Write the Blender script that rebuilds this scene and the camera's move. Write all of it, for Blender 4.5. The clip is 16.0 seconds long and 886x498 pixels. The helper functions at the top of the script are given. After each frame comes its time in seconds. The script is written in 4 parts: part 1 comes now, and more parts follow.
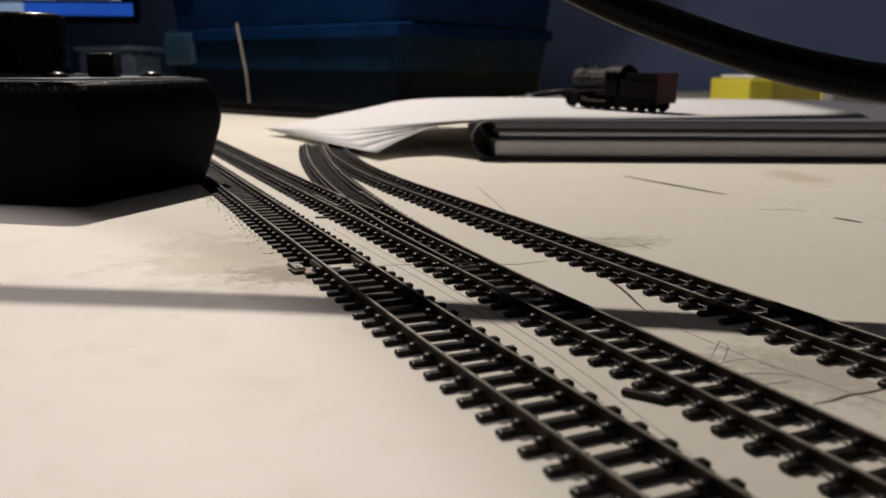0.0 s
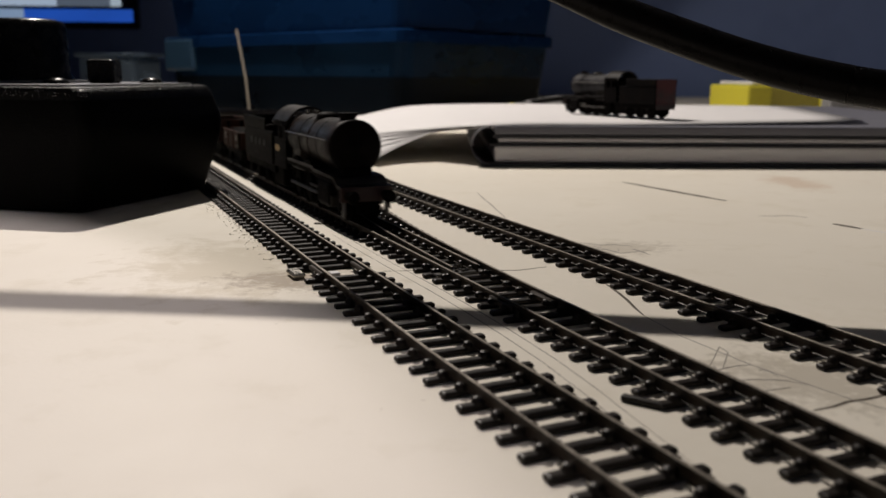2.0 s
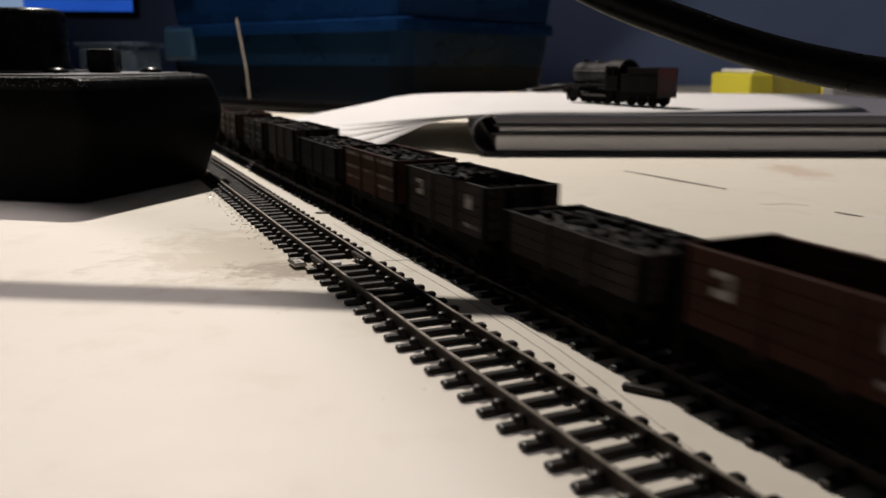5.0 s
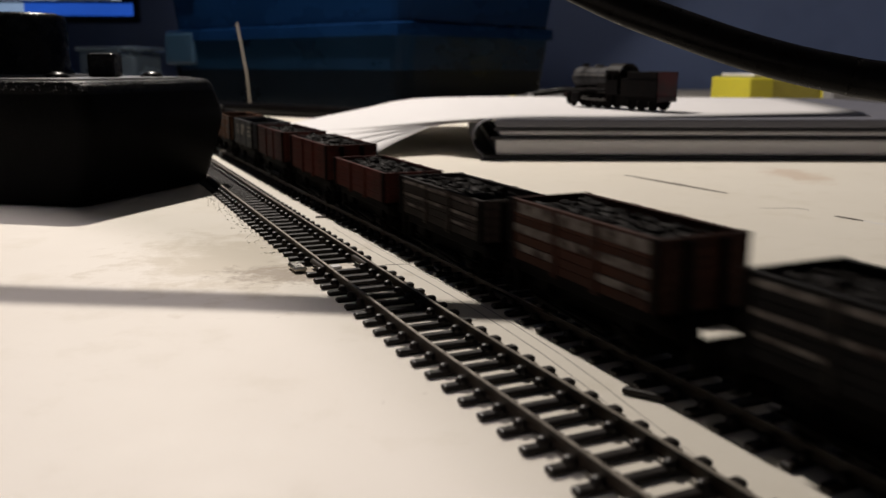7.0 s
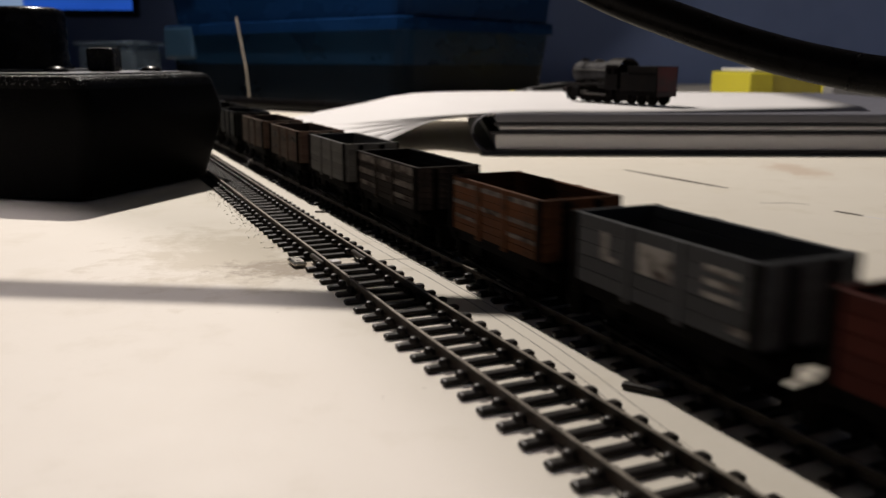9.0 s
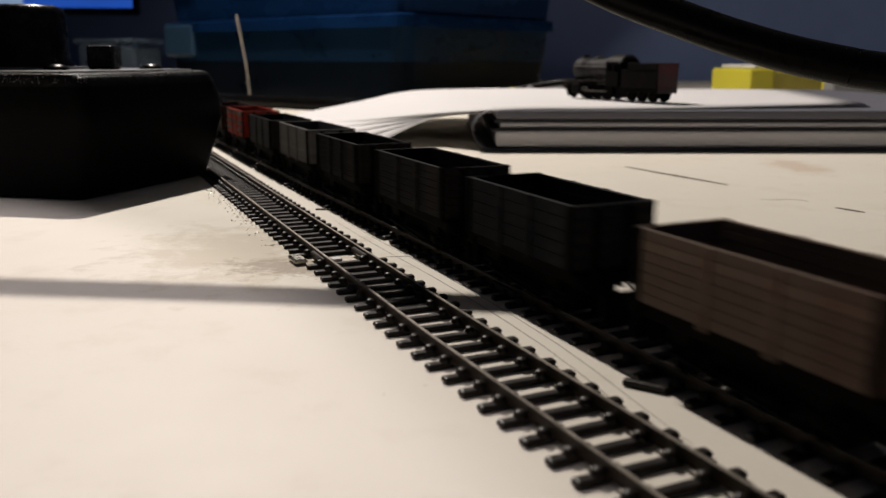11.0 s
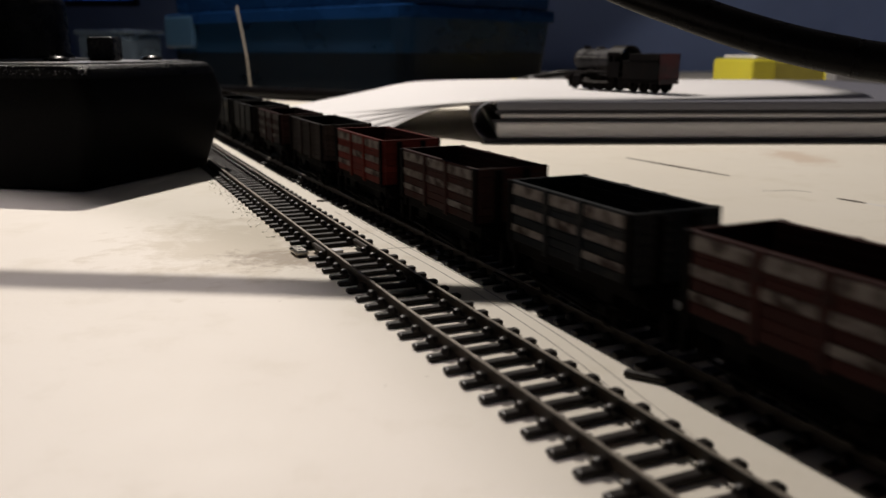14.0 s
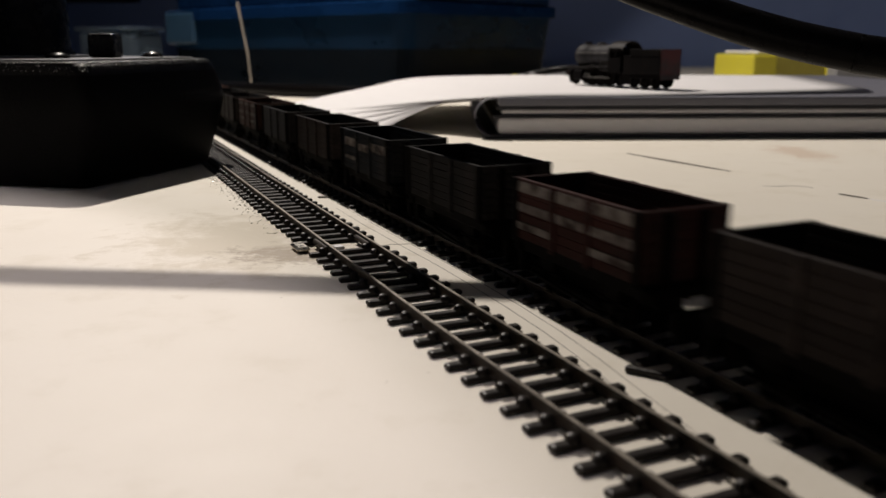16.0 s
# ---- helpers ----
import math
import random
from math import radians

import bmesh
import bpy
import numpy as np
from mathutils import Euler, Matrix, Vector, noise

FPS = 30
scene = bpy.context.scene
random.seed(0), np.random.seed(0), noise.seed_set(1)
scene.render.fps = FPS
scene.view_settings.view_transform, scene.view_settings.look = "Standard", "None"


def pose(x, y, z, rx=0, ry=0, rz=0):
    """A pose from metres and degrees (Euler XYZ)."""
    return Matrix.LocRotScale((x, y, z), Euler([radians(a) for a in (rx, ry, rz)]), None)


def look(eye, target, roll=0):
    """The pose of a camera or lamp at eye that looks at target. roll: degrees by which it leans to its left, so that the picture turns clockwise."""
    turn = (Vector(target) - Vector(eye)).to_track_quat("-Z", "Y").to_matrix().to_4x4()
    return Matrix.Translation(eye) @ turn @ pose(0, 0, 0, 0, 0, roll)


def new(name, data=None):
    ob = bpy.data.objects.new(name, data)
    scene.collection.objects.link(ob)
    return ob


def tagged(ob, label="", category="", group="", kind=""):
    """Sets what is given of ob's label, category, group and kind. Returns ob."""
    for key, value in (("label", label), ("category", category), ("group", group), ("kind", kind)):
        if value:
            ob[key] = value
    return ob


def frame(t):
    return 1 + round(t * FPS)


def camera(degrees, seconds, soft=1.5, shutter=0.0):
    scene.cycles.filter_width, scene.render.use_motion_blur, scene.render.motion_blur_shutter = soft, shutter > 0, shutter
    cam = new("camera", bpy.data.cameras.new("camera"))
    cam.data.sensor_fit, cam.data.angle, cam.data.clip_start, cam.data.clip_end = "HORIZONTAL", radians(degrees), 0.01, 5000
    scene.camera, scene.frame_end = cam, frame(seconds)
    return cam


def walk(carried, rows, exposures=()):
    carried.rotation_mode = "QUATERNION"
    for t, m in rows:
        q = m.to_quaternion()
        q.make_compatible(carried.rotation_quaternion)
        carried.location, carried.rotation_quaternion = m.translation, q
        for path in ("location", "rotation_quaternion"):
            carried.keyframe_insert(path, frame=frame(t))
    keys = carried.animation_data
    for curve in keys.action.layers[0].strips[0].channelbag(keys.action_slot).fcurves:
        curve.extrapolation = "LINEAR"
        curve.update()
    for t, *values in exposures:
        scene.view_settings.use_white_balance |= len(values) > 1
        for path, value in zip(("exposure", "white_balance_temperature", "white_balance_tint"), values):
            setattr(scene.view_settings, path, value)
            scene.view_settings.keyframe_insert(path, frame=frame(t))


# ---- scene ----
cam = camera(54.93, 16.0, soft=1.45, shutter=0.55)
EYE = (0.0, 0.0, 0.0482)
TURNS = [
    (0.0, 77.917, -0.243, 0.052), (0.5, 78.133, -0.270, 0.060), (1.0, 78.377, -0.240, 0.040), (1.5, 78.917, -0.260, 0.012),
    (2.0, 78.320, -0.263, 0.025), (2.5, 77.950, -0.270, 0.005), (3.0, 78.119, -0.265, 0.005), (3.5, 78.307, -0.250, 0.015),
    (4.0, 78.064, -0.150, 0.044), (6.5, 77.415, -0.104, 0.080), (7.0, 77.867, -0.095, 0.080), (7.5, 77.707, -0.125, 0.055),
    (8.0, 77.491, -0.095, 0.051), (8.5, 77.627, -0.075, 0.052), (9.0, 77.518, -0.120, 0.060), (11.5, 77.254, 0.004, 0.078),
    (12.0, 77.161, 0.002, 0.069), (12.5, 77.434, -0.006, 0.062), (13.0, 76.680, 0.010, 0.080), (13.5, 76.533, 0.090, 0.150),
    (14.0, 76.755, 0.084, 0.144), (14.5, 77.023, 0.063, 0.122), (15.0, 76.238, 0.080, 0.175), (15.5, 76.458, 0.130, 0.198),
    (16.0, 76.496, 0.190, 0.198)]
PATH = [(t, pose(*EYE, rx, ry, rz)) for t, rx, ry, rz in TURNS]
walk(cam, PATH, exposures=[(0.0, -0.14), (2.8, -0.12), (3.5, -0.02), (4.0, 0.0), (13.0, 0.0), (15.5, -0.04), (16.0, -0.04)])
cam.data.dof.use_dof = True
cam.data.dof.focus_distance = 0.20
cam.data.dof.aperture_fstop = 30.0

# ---- light ----
world = bpy.data.worlds.new("world")
world.use_nodes = True
world.node_tree.nodes["Background"].inputs["Color"].default_value = (0.10, 0.13, 0.22, 1)
world.node_tree.nodes["Background"].inputs["Strength"].default_value = 0.008
scene.world = world


def area_lamp(name, eye, target, size, watts, colour):
    data = bpy.data.lights.new(name, "AREA")
    data.shape, data.size, data.energy, data.color = "DISK", size, watts, colour
    ob = new(name, data)
    ob.matrix_world = look(eye, target)
    return ob


LAMP = (-0.265, 0.79, 0.70)
LAMP_AIM = (0.42, 0.24, 0.0)
area_lamp("desk_lamp_light", LAMP, LAMP_AIM, 0.02, 9.9, (1.0, 0.91, 0.825))
# an added, unseen, cooler spot near the viewer: its round pool of light ends across the board
pool = bpy.data.lights.new("side_lamp_light", "SPOT")
pool.energy, pool.color, pool.spot_size, pool.spot_blend, pool.shadow_soft_size = 10.4, (1.0, 0.90, 0.95), radians(55.5), 0.05, 0.012
new("side_lamp_light", pool).matrix_world = pose(-0.332, -0.027, 0.70)

# ---- materials ----


def shader(name):
    m = bpy.data.materials.new(name)
    m.use_nodes = True
    nt = m.node_tree
    return m, nt, nt.nodes["Principled BSDF"]


def mix(nt, fac, a, b, mode="MIX"):
    n = nt.nodes.new("ShaderNodeMix")
    n.data_type, n.blend_type = "RGBA", mode
    for sock, v in ((n.inputs[0], fac), (n.inputs[6], a), (n.inputs[7], b)):
        if hasattr(v, "is_output"):
            nt.links.new(v, sock)
        elif isinstance(v, (int, float)):
            sock.default_value = v
        else:
            sock.default_value = (*v, 1)
    return n.outputs[2]


def noise_tex(nt, scale, detail=4.0, rough=0.6, stretch=(1, 1, 1), coord="Object"):
    tc = nt.nodes.new("ShaderNodeTexCoord")
    mp = nt.nodes.new("ShaderNodeMapping")
    mp.inputs["Scale"].default_value = stretch
    nt.links.new(tc.outputs[coord], mp.inputs["Vector"])
    n = nt.nodes.new("ShaderNodeTexNoise")
    n.inputs["Scale"].default_value, n.inputs["Detail"].default_value, n.inputs["Roughness"].default_value = scale, detail, rough
    nt.links.new(mp.outputs[0], n.inputs["Vector"])
    return n.outputs["Fac"]


def ramp(nt, val, lo, hi, a=0.0, b=1.0):
    n = nt.nodes.new("ShaderNodeMapRange")
    n.inputs["From Min"].default_value, n.inputs["From Max"].default_value = lo, hi
    n.inputs["To Min"].default_value, n.inputs["To Max"].default_value = a, b
    nt.links.new(val, n.inputs["Value"])
    return n.outputs["Result"]


def bump(nt, bsdf, val, strength, dist):
    n = nt.nodes.new("ShaderNodeBump")
    n.inputs["Strength"].default_value, n.inputs["Distance"].default_value = strength, dist
    nt.links.new(val, n.inputs["Height"])
    nt.links.new(n.outputs["Normal"], bsdf.inputs["Normal"])


def surface(name, colour, rough=0.5, metal=0.0, vary=0.25, scale=300.0, dirt=None, dirt_at=(0.55, 0.7), dirt_scale=90.0, bumpy=0.15,
            spec=0.5, stretch=(1, 1, 1), coat=0.0, per_object=0.0):
    """Base colour with grain, larger stains, wear of the gloss and a fine relief."""
    m, nt, b = shader(name)
    fine = noise_tex(nt, scale, 5, 0.65, stretch)
    dark = tuple(c * (1 - vary) for c in colour)
    light = tuple(min(1, c * (1 + vary)) for c in colour)
    col = mix(nt, fine, dark, light)
    if dirt:
        big = noise_tex(nt, dirt_scale, 4, 0.6, stretch)
        col = mix(nt, ramp(nt, big, *dirt_at), col, dirt)
    if per_object:
        info = nt.nodes.new("ShaderNodeObjectInfo")
        hsv = nt.nodes.new("ShaderNodeHueSaturation")
        nt.links.new(ramp(nt, info.outputs["Random"], 0, 1, 1 - per_object, 1 + per_object), hsv.inputs["Value"])
        nt.links.new(col, hsv.inputs["Color"])
        col = hsv.outputs["Color"]
    nt.links.new(col, b.inputs["Base Color"])
    nt.links.new(ramp(nt, fine, 0.3, 0.7, max(0.02, rough - 0.08), min(1, rough + 0.1)), b.inputs["Roughness"])
    b.inputs["Metallic"].default_value = metal
    b.inputs["Specular IOR Level"].default_value = spec
    b.inputs["Coat Weight"].default_value = coat
    if bumpy:
        bump(nt, b, fine, bumpy, 0.0004)
    return m


def glow(name, colour, strength):
    m, nt, b = shader(name)
    b.inputs["Base Color"].default_value = (0.02, 0.02, 0.02, 1)
    n = noise_tex(nt, 9.0, 3, 0.5, (1, 1, 3))
    nt.links.new(mix(nt, n, tuple(c * 0.6 for c in colour), colour), b.inputs["Emission Color"])
    b.inputs["Emission Strength"].default_value = strength
    return m


def board_material():
    """Cream-painted baseboard: cloudy paint, a rough brown glue stain, smudges, specks and fine relief."""
    m, nt, b = shader("painted_board")
    big = noise_tex(nt, 9.0, 5, 0.6)
    mid = noise_tex(nt, 45.0, 6, 0.65)
    fine = noise_tex(nt, 700.0, 4, 0.6)
    col = mix(nt, ramp(nt, big, 0.3, 0.72), (0.69, 0.645, 0.56), (0.735, 0.695, 0.615))
    col = mix(nt, ramp(nt, mid, 0.54, 0.78, 0.0, 0.42), col, (0.53, 0.48, 0.37))
    specks = noise_tex(nt, 260.0, 2, 0.5)
    col = mix(nt, ramp(nt, specks, 0.75, 0.80, 0.0, 0.4), col, (0.28, 0.23, 0.18))

    def stain(col, cx, cy, rx, ry, turn, colour, amount, scale):
        """A ragged patch of its own shape round (cx, cy) metres."""
        tc = nt.nodes.new("ShaderNodeTexCoord")
        mp = nt.nodes.new("ShaderNodeMapping")
        mp.vector_type = "TEXTURE"
        mp.inputs["Location"].default_value = (cx, cy, 0)
        mp.inputs["Rotation"].default_value = (0, 0, turn)
        mp.inputs["Scale"].default_value = (rx, ry, 1)
        nt.links.new(tc.outputs["Object"], mp.inputs["Vector"])
        ln = nt.nodes.new("ShaderNodeVectorMath")
        ln.operation = "LENGTH"
        nt.links.new(mp.outputs[0], ln.inputs[0])
        add = nt.nodes.new("ShaderNodeMath")
        add.operation = "ADD"
        nt.links.new(ln.outputs["Value"], add.inputs[0])
        nt.links.new(ramp(nt, noise_tex(nt, scale, 5, 0.7), 0.25, 0.75, -0.7, 0.7), add.inputs[1])
        return mix(nt, ramp(nt, add.outputs[0], 0.35, 0.95, amount, 0.0), col, colour)
    col = stain(col, -0.052, 0.212, 0.034, 0.045, 0.45, (0.46, 0.40, 0.29), 0.6, 90.0)
    col = stain(col, -0.036, 0.196, 0.020, 0.012, 0.0, (0.26, 0.20, 0.14), 0.7, 260.0)
    col = stain(col, 0.160, 0.385, 0.014, 0.036, 0.0, (0.50, 0.36, 0.26), 0.5, 90.0)
    col = stain(col, 0.048, 0.235, 0.022, 0.012, 0.3, (0.34, 0.30, 0.24), 0.45, 320.0)
    col = stain(col, 0.060, 0.130, 0.022, 0.016, -0.6, (0.34, 0.30, 0.24), 0.55, 300.0)
    nt.links.new(col, b.inputs["Base Color"])
    nt.links.new(ramp(nt, mid, 0.3, 0.7, 0.52, 0.64), b.inputs["Roughness"])
    b.inputs["Specular IOR Level"].default_value = 0.3
    bump(nt, b, fine, 0.12, 0.0004)
    return m


def clear_plastic(name, colour, rough=0.25, alpha=0.5):
    m, nt, b = shader(name)
    n = noise_tex(nt, 14.0, 4, 0.5, (1, 1, 2))
    nt.links.new(mix(nt, n, tuple(c * 0.6 for c in colour), tuple(c * 1.35 for c in colour)), b.inputs["Base Color"])
    nt.links.new(ramp(nt, n, 0.3, 0.7, rough - 0.05, rough + 0.1), b.inputs["Roughness"])
    b.inputs["Specular IOR Level"].default_value = 0.12
    b.inputs["Transmission Weight"].default_value = alpha
    b.inputs["IOR"].default_value = 1.2
    return m


BOARD = board_material()
SLEEPER = surface("black_sleeper_plastic", (0.010, 0.0068, 0.0052), 0.42, spec=0.30, vary=0.3, scale=500, dirt=(0.02, 0.016, 0.013), dirt_at=(0.60, 0.78), dirt_scale=220, per_object=0.25)
RAIL = surface("dull_nickel_rail", (0.034, 0.025, 0.019), 0.5, spec=0.25, metal=0.1, vary=0.3, scale=600, dirt=(0.05, 0.036, 0.026), dirt_at=(0.55, 0.75), dirt_scale=150)
RAIL_TOP = surface("worn_bright_rail_top", (0.27, 0.24, 0.20), 0.42, metal=0.45, vary=0.3, scale=500, dirt=(0.10, 0.085, 0.07), dirt_at=(0.5, 0.72), dirt_scale=120)
JOINER = surface("bright_rail_joiner", (0.55, 0.53, 0.48), 0.3, metal=1.0, vary=0.2, scale=500)
BLACK_BOX = surface("black_crackle_case", (0.0014, 0.0013, 0.0013), 0.42, vary=0.4, scale=1400, bumpy=1.0, spec=0.05)
BLACK_KNOB = surface("black_knob_plastic", (0.003, 0.003, 0.003), 0.25, vary=0.2, scale=300, spec=0.22)
BLACK_RIM = surface("black_crackle_rim", (0.003, 0.003, 0.003), 0.3, vary=0.5, scale=900, bumpy=1.0, spec=0.15)
# paler than the black paint: the rim's glints put into the colour
GLINT_BEADS = surface("glossy_crackle_grain", (0.30, 0.30, 0.30), 0.28, metal=1.0, vary=0.3, scale=300, bumpy=0)
PLATE = surface("grey_metal_faceplate", (0.16, 0.16, 0.17), 0.35, metal=0.6, vary=0.1, scale=500)
PAPER = surface("white_paper", (0.66, 0.645, 0.65), 0.65, vary=0.03, scale=60, bumpy=0.05)
PAGE_EDGE = surface("paper_edges", (0.80, 0.78, 0.80), 0.75, vary=0.25, scale=900, stretch=(0.05, 0.05, 4))
COVER = surface("dark_grey_card_cover", (0.02, 0.019, 0.024), 0.5, vary=0.2, scale=200)
GREY_COVER = surface("slate_grey_card", (0.13, 0.13, 0.155), 0.55, vary=0.12, scale=200)
PALE_BOX = surface("pale_grey_plastic", (0.22, 0.22, 0.23), 0.5, vary=0.12, scale=90)
BLUE_TUB = clear_plastic("blue_clear_plastic", (0.006, 0.024, 0.058), 0.28, 0.3)
FULL_TUB = clear_plastic("blue_plastic_over_dark_contents", (0.004, 0.0075, 0.013), 0.3, 0.3)
PALE_BLUE = surface("pale_blue_plastic", (0.022, 0.055, 0.10), 0.4, vary=0.2, scale=30, spec=0.3)
BLUE_LID = clear_plastic("blue_lid_plastic", (0.004, 0.022, 0.078), 0.25, 0.15)
CLEAR_TUB = clear_plastic("hazy_clear_plastic", (0.25, 0.33, 0.42), 0.25, 0.6)
DARK_STUFF = surface("dark_contents", (0.012, 0.012, 0.014), 0.7, vary=0.5, scale=40)
YELLOW = surface("yellow_card_box", (0.52, 0.46, 0.035), 0.5, vary=0.12, scale=120)
# darker copy of the yellow card; the tray's shade is in the colour
YELLOW_SHADE = surface("yellow_card_recess", (0.36, 0.31, 0.05), 0.55, vary=0.15, scale=120)
CABLE = surface("black_rubber_arm", (0.0035, 0.003, 0.003), 0.3, vary=0.3, scale=400, spec=0.07)
BONE = surface("pale_wooden_stick", (0.30, 0.265, 0.22), 0.6, vary=0.2, scale=300, stretch=(1, 1, 0.1))
WALL = surface("blue_wall_paint", (0.21, 0.28, 0.50), 0.8, vary=0.08, scale=12, dirt=(0.16, 0.215, 0.40), dirt_scale=2)
FLOOR = surface("dark_carpet", (0.06, 0.06, 0.07), 0.9, vary=0.2, scale=200)
CEILING = surface("white_ceiling_paint", (0.65, 0.65, 0.65), 0.9, vary=0.05, scale=20)
LOCO_BLACK = surface("weathered_black_paint", (0.003, 0.0024, 0.0024), 0.6, spec=0.03, vary=0.35, scale=350, dirt=(0.008, 0.0055, 0.0045), dirt_at=(0.52, 0.75), dirt_scale=70)
PLATE_EDGE = surface("worn_black_footplate", (0.012, 0.010, 0.010), 0.4, spec=0.35, vary=0.4, scale=350, dirt=(0.03, 0.022, 0.018), dirt_at=(0.5, 0.72), dirt_scale=120)
ROOF = surface("dusty_black_roof", (0.006, 0.0045, 0.004), 0.5, spec=0.12, vary=0.4, scale=350, dirt=(0.03, 0.022, 0.018), dirt_at=(0.5, 0.75), dirt_scale=80)
PALE_DUST = surface("pale_dusty_boiler", (0.026, 0.025, 0.027), 0.6, spec=0.12, vary=0.4, scale=300, dirt=(0.02, 0.018, 0.018))
BOILER = surface("dusty_black_boiler", (0.005, 0.0036, 0.003), 0.40, spec=0.12, vary=0.35, scale=350, dirt=(0.026, 0.013, 0.009), dirt_at=(0.50, 0.75), dirt_scale=60)
RED_BEAM = surface("dirty_red_buffer_beam", (0.022, 0.0045, 0.004), 0.5, vary=0.25, scale=300, dirt=(0.014, 0.007, 0.006))
RED_END = surface("dark_red_end_panel", (0.06, 0.004, 0.005), 0.5, vary=0.3, scale=300, dirt=(0.02, 0.008, 0.008))
STEEL = surface("dull_steel", (0.13, 0.125, 0.12), 0.35, metal=1.0, vary=0.3, scale=400)
ROD_STEEL = surface("oily_dark_steel", (0.035, 0.031, 0.028), 0.45, metal=0.5, vary=0.3, scale=400, spec=0.3)
BRASS = surface("worn_gold_lettering", (0.55, 0.33, 0.07), 0.45, vary=0.25, scale=400)
FADED = surface("rubbed_white_lettering", (0.155, 0.138, 0.126), 0.8, spec=0.08, vary=0.5, scale=600, dirt=(0.03, 0.02, 0.017), dirt_at=(0.42, 0.62), dirt_scale=260)
LETTER = surface("faded_white_lettering", (0.30, 0.28, 0.26), 0.75, spec=0.1, vary=0.5, scale=600, dirt=(0.045, 0.032, 0.027), dirt_at=(0.48, 0.66), dirt_scale=260)
TENDER_MARK = surface("dim_tender_lettering", (0.10, 0.10, 0.105), 0.7, vary=0.4, scale=500, spec=0.1)
COAL = surface("coal", (0.009, 0.0068, 0.0058), 0.65, spec=0.08, vary=0.5, scale=500, dirt=(0.022, 0.015, 0.012), dirt_at=(0.6, 0.75), dirt_scale=200, bumpy=0.5)
UNDER = surface("underframe_black", (0.003, 0.0023, 0.002), 0.7, spec=0.03, vary=0.35, scale=300, dirt=(0.008, 0.006, 0.005))
PENCIL = surface("pencil_marks", (0.24, 0.22, 0.20), 0.6, vary=0.3, scale=400)
GLOSSY_LUMP = surface("glossy_dark_glue", (0.05, 0.045, 0.04), 0.08, spec=0.8, vary=0.4, scale=300)
GLUE = surface("dried_clear_glue", (0.78, 0.75, 0.68), 0.10, vary=0.1, scale=300)
GOUGE = surface("gouged_dark_wood", (0.07, 0.055, 0.04), 0.7, vary=0.4, scale=300)

# ---- builders (millimetres in, metres out) ----
MM = Matrix.Scale(0.001, 4)


def part(name, bm, material, parent=None, label="", smooth=False):
    bm.transform(MM)
    me = bpy.data.meshes.new(name)
    bm.to_mesh(me)
    bm.free()
    if smooth:
        for p in me.polygons:
            p.use_smooth = True
    me.materials.append(material)
    ob = new(name, me)
    if parent:
        ob.parent = parent
    if label:
        tagged(ob, label)
    return ob


def polished_top(ob):
    """The rail's running surface is worn bright; the rest stays dull."""
    ob.data.materials.append(RAIL_TOP)
    for p in ob.data.polygons:
        p.material_index = int(p.normal.z > 0.6 and p.center.z > 0.0028)


def again(ob, loc, parent=None, rz=0.0):
    """Another object on the same mesh, at loc (mm) in its parent's space."""
    o = new(ob.name.split(".")[0], ob.data)
    o.parent = parent or ob.parent
    o.location = [c * 0.001 for c in loc]
    o.rotation_euler = (0, 0, rz)
    if "label" in ob:
        o["label"] = ob["label"]
    return o


def thing(name, m=None, label="", category="", group="", kind=""):
    ob = new(name)
    ob.empty_display_size = 0.01
    if m is not None:
        ob.matrix_world = m
    return tagged(ob, label, category, group, kind)


def box(bm, x0, x1, y0, y1, z0, z1, bev=0.0, seg=1, m=None):
    vs = [bm.verts.new((x, y, z)) for x in (x0, x1) for y in (y0, y1) for z in (z0, z1)]
    fs = [bm.faces.new([vs[i] for i in f]) for f in ((0, 1, 3, 2), (4, 6, 7, 5), (0, 4, 5, 1), (2, 3, 7, 6), (0, 2, 6, 4), (1, 5, 7, 3))]
    if bev:
        es = list({e for f in fs for e in f.edges})
        got = bmesh.ops.bevel(bm, geom=es, offset=bev, segments=seg, affect="EDGES", profile=0.5)
        vs = list({v for v in got["verts"]} | {v for v in vs if v.is_valid})
    if m is not None:
        bmesh.ops.transform(bm, matrix=m, verts=[v for v in vs if v.is_valid])
    return vs


def boxed(*a, **k):
    bm = bmesh.new()
    box(bm, *a, **k)
    return bm


def cyl(bm, p, q, r0, r1=None, seg=16):
    p, q = Vector(p), Vector(q)
    m = Matrix.Translation((p + q) / 2) @ (q - p).to_track_quat("Z", "Y").to_matrix().to_4x4()
    return bmesh.ops.create_cone(bm, cap_ends=True, segments=seg, radius1=r0, radius2=r0 if r1 is None else r1, depth=(q - p).length, matrix=m)["verts"]


def turned(bm, profile, seg=24, m=None, hollow=False):
    """A solid of revolution about z from (radius, z) pairs; hollow: the profile closes on itself."""
    rings = []
    for r, z in profile:
        rings.append([bm.verts.new((r * math.cos(2 * math.pi * i / seg), r * math.sin(2 * math.pi * i / seg), z)) for i in range(seg)])
    for a, b in zip(rings, rings[1:] + ([rings[0]] if hollow else [])):
        for i in range(seg):
            bm.faces.new((a[i], a[(i + 1) % seg], b[(i + 1) % seg], b[i]))
    if not hollow:
        bm.faces.new(rings[0][::-1])
        bm.faces.new(rings[-1])
    if m is not None:
        bmesh.ops.transform(bm, matrix=m, verts=[v for r in rings for v in r])


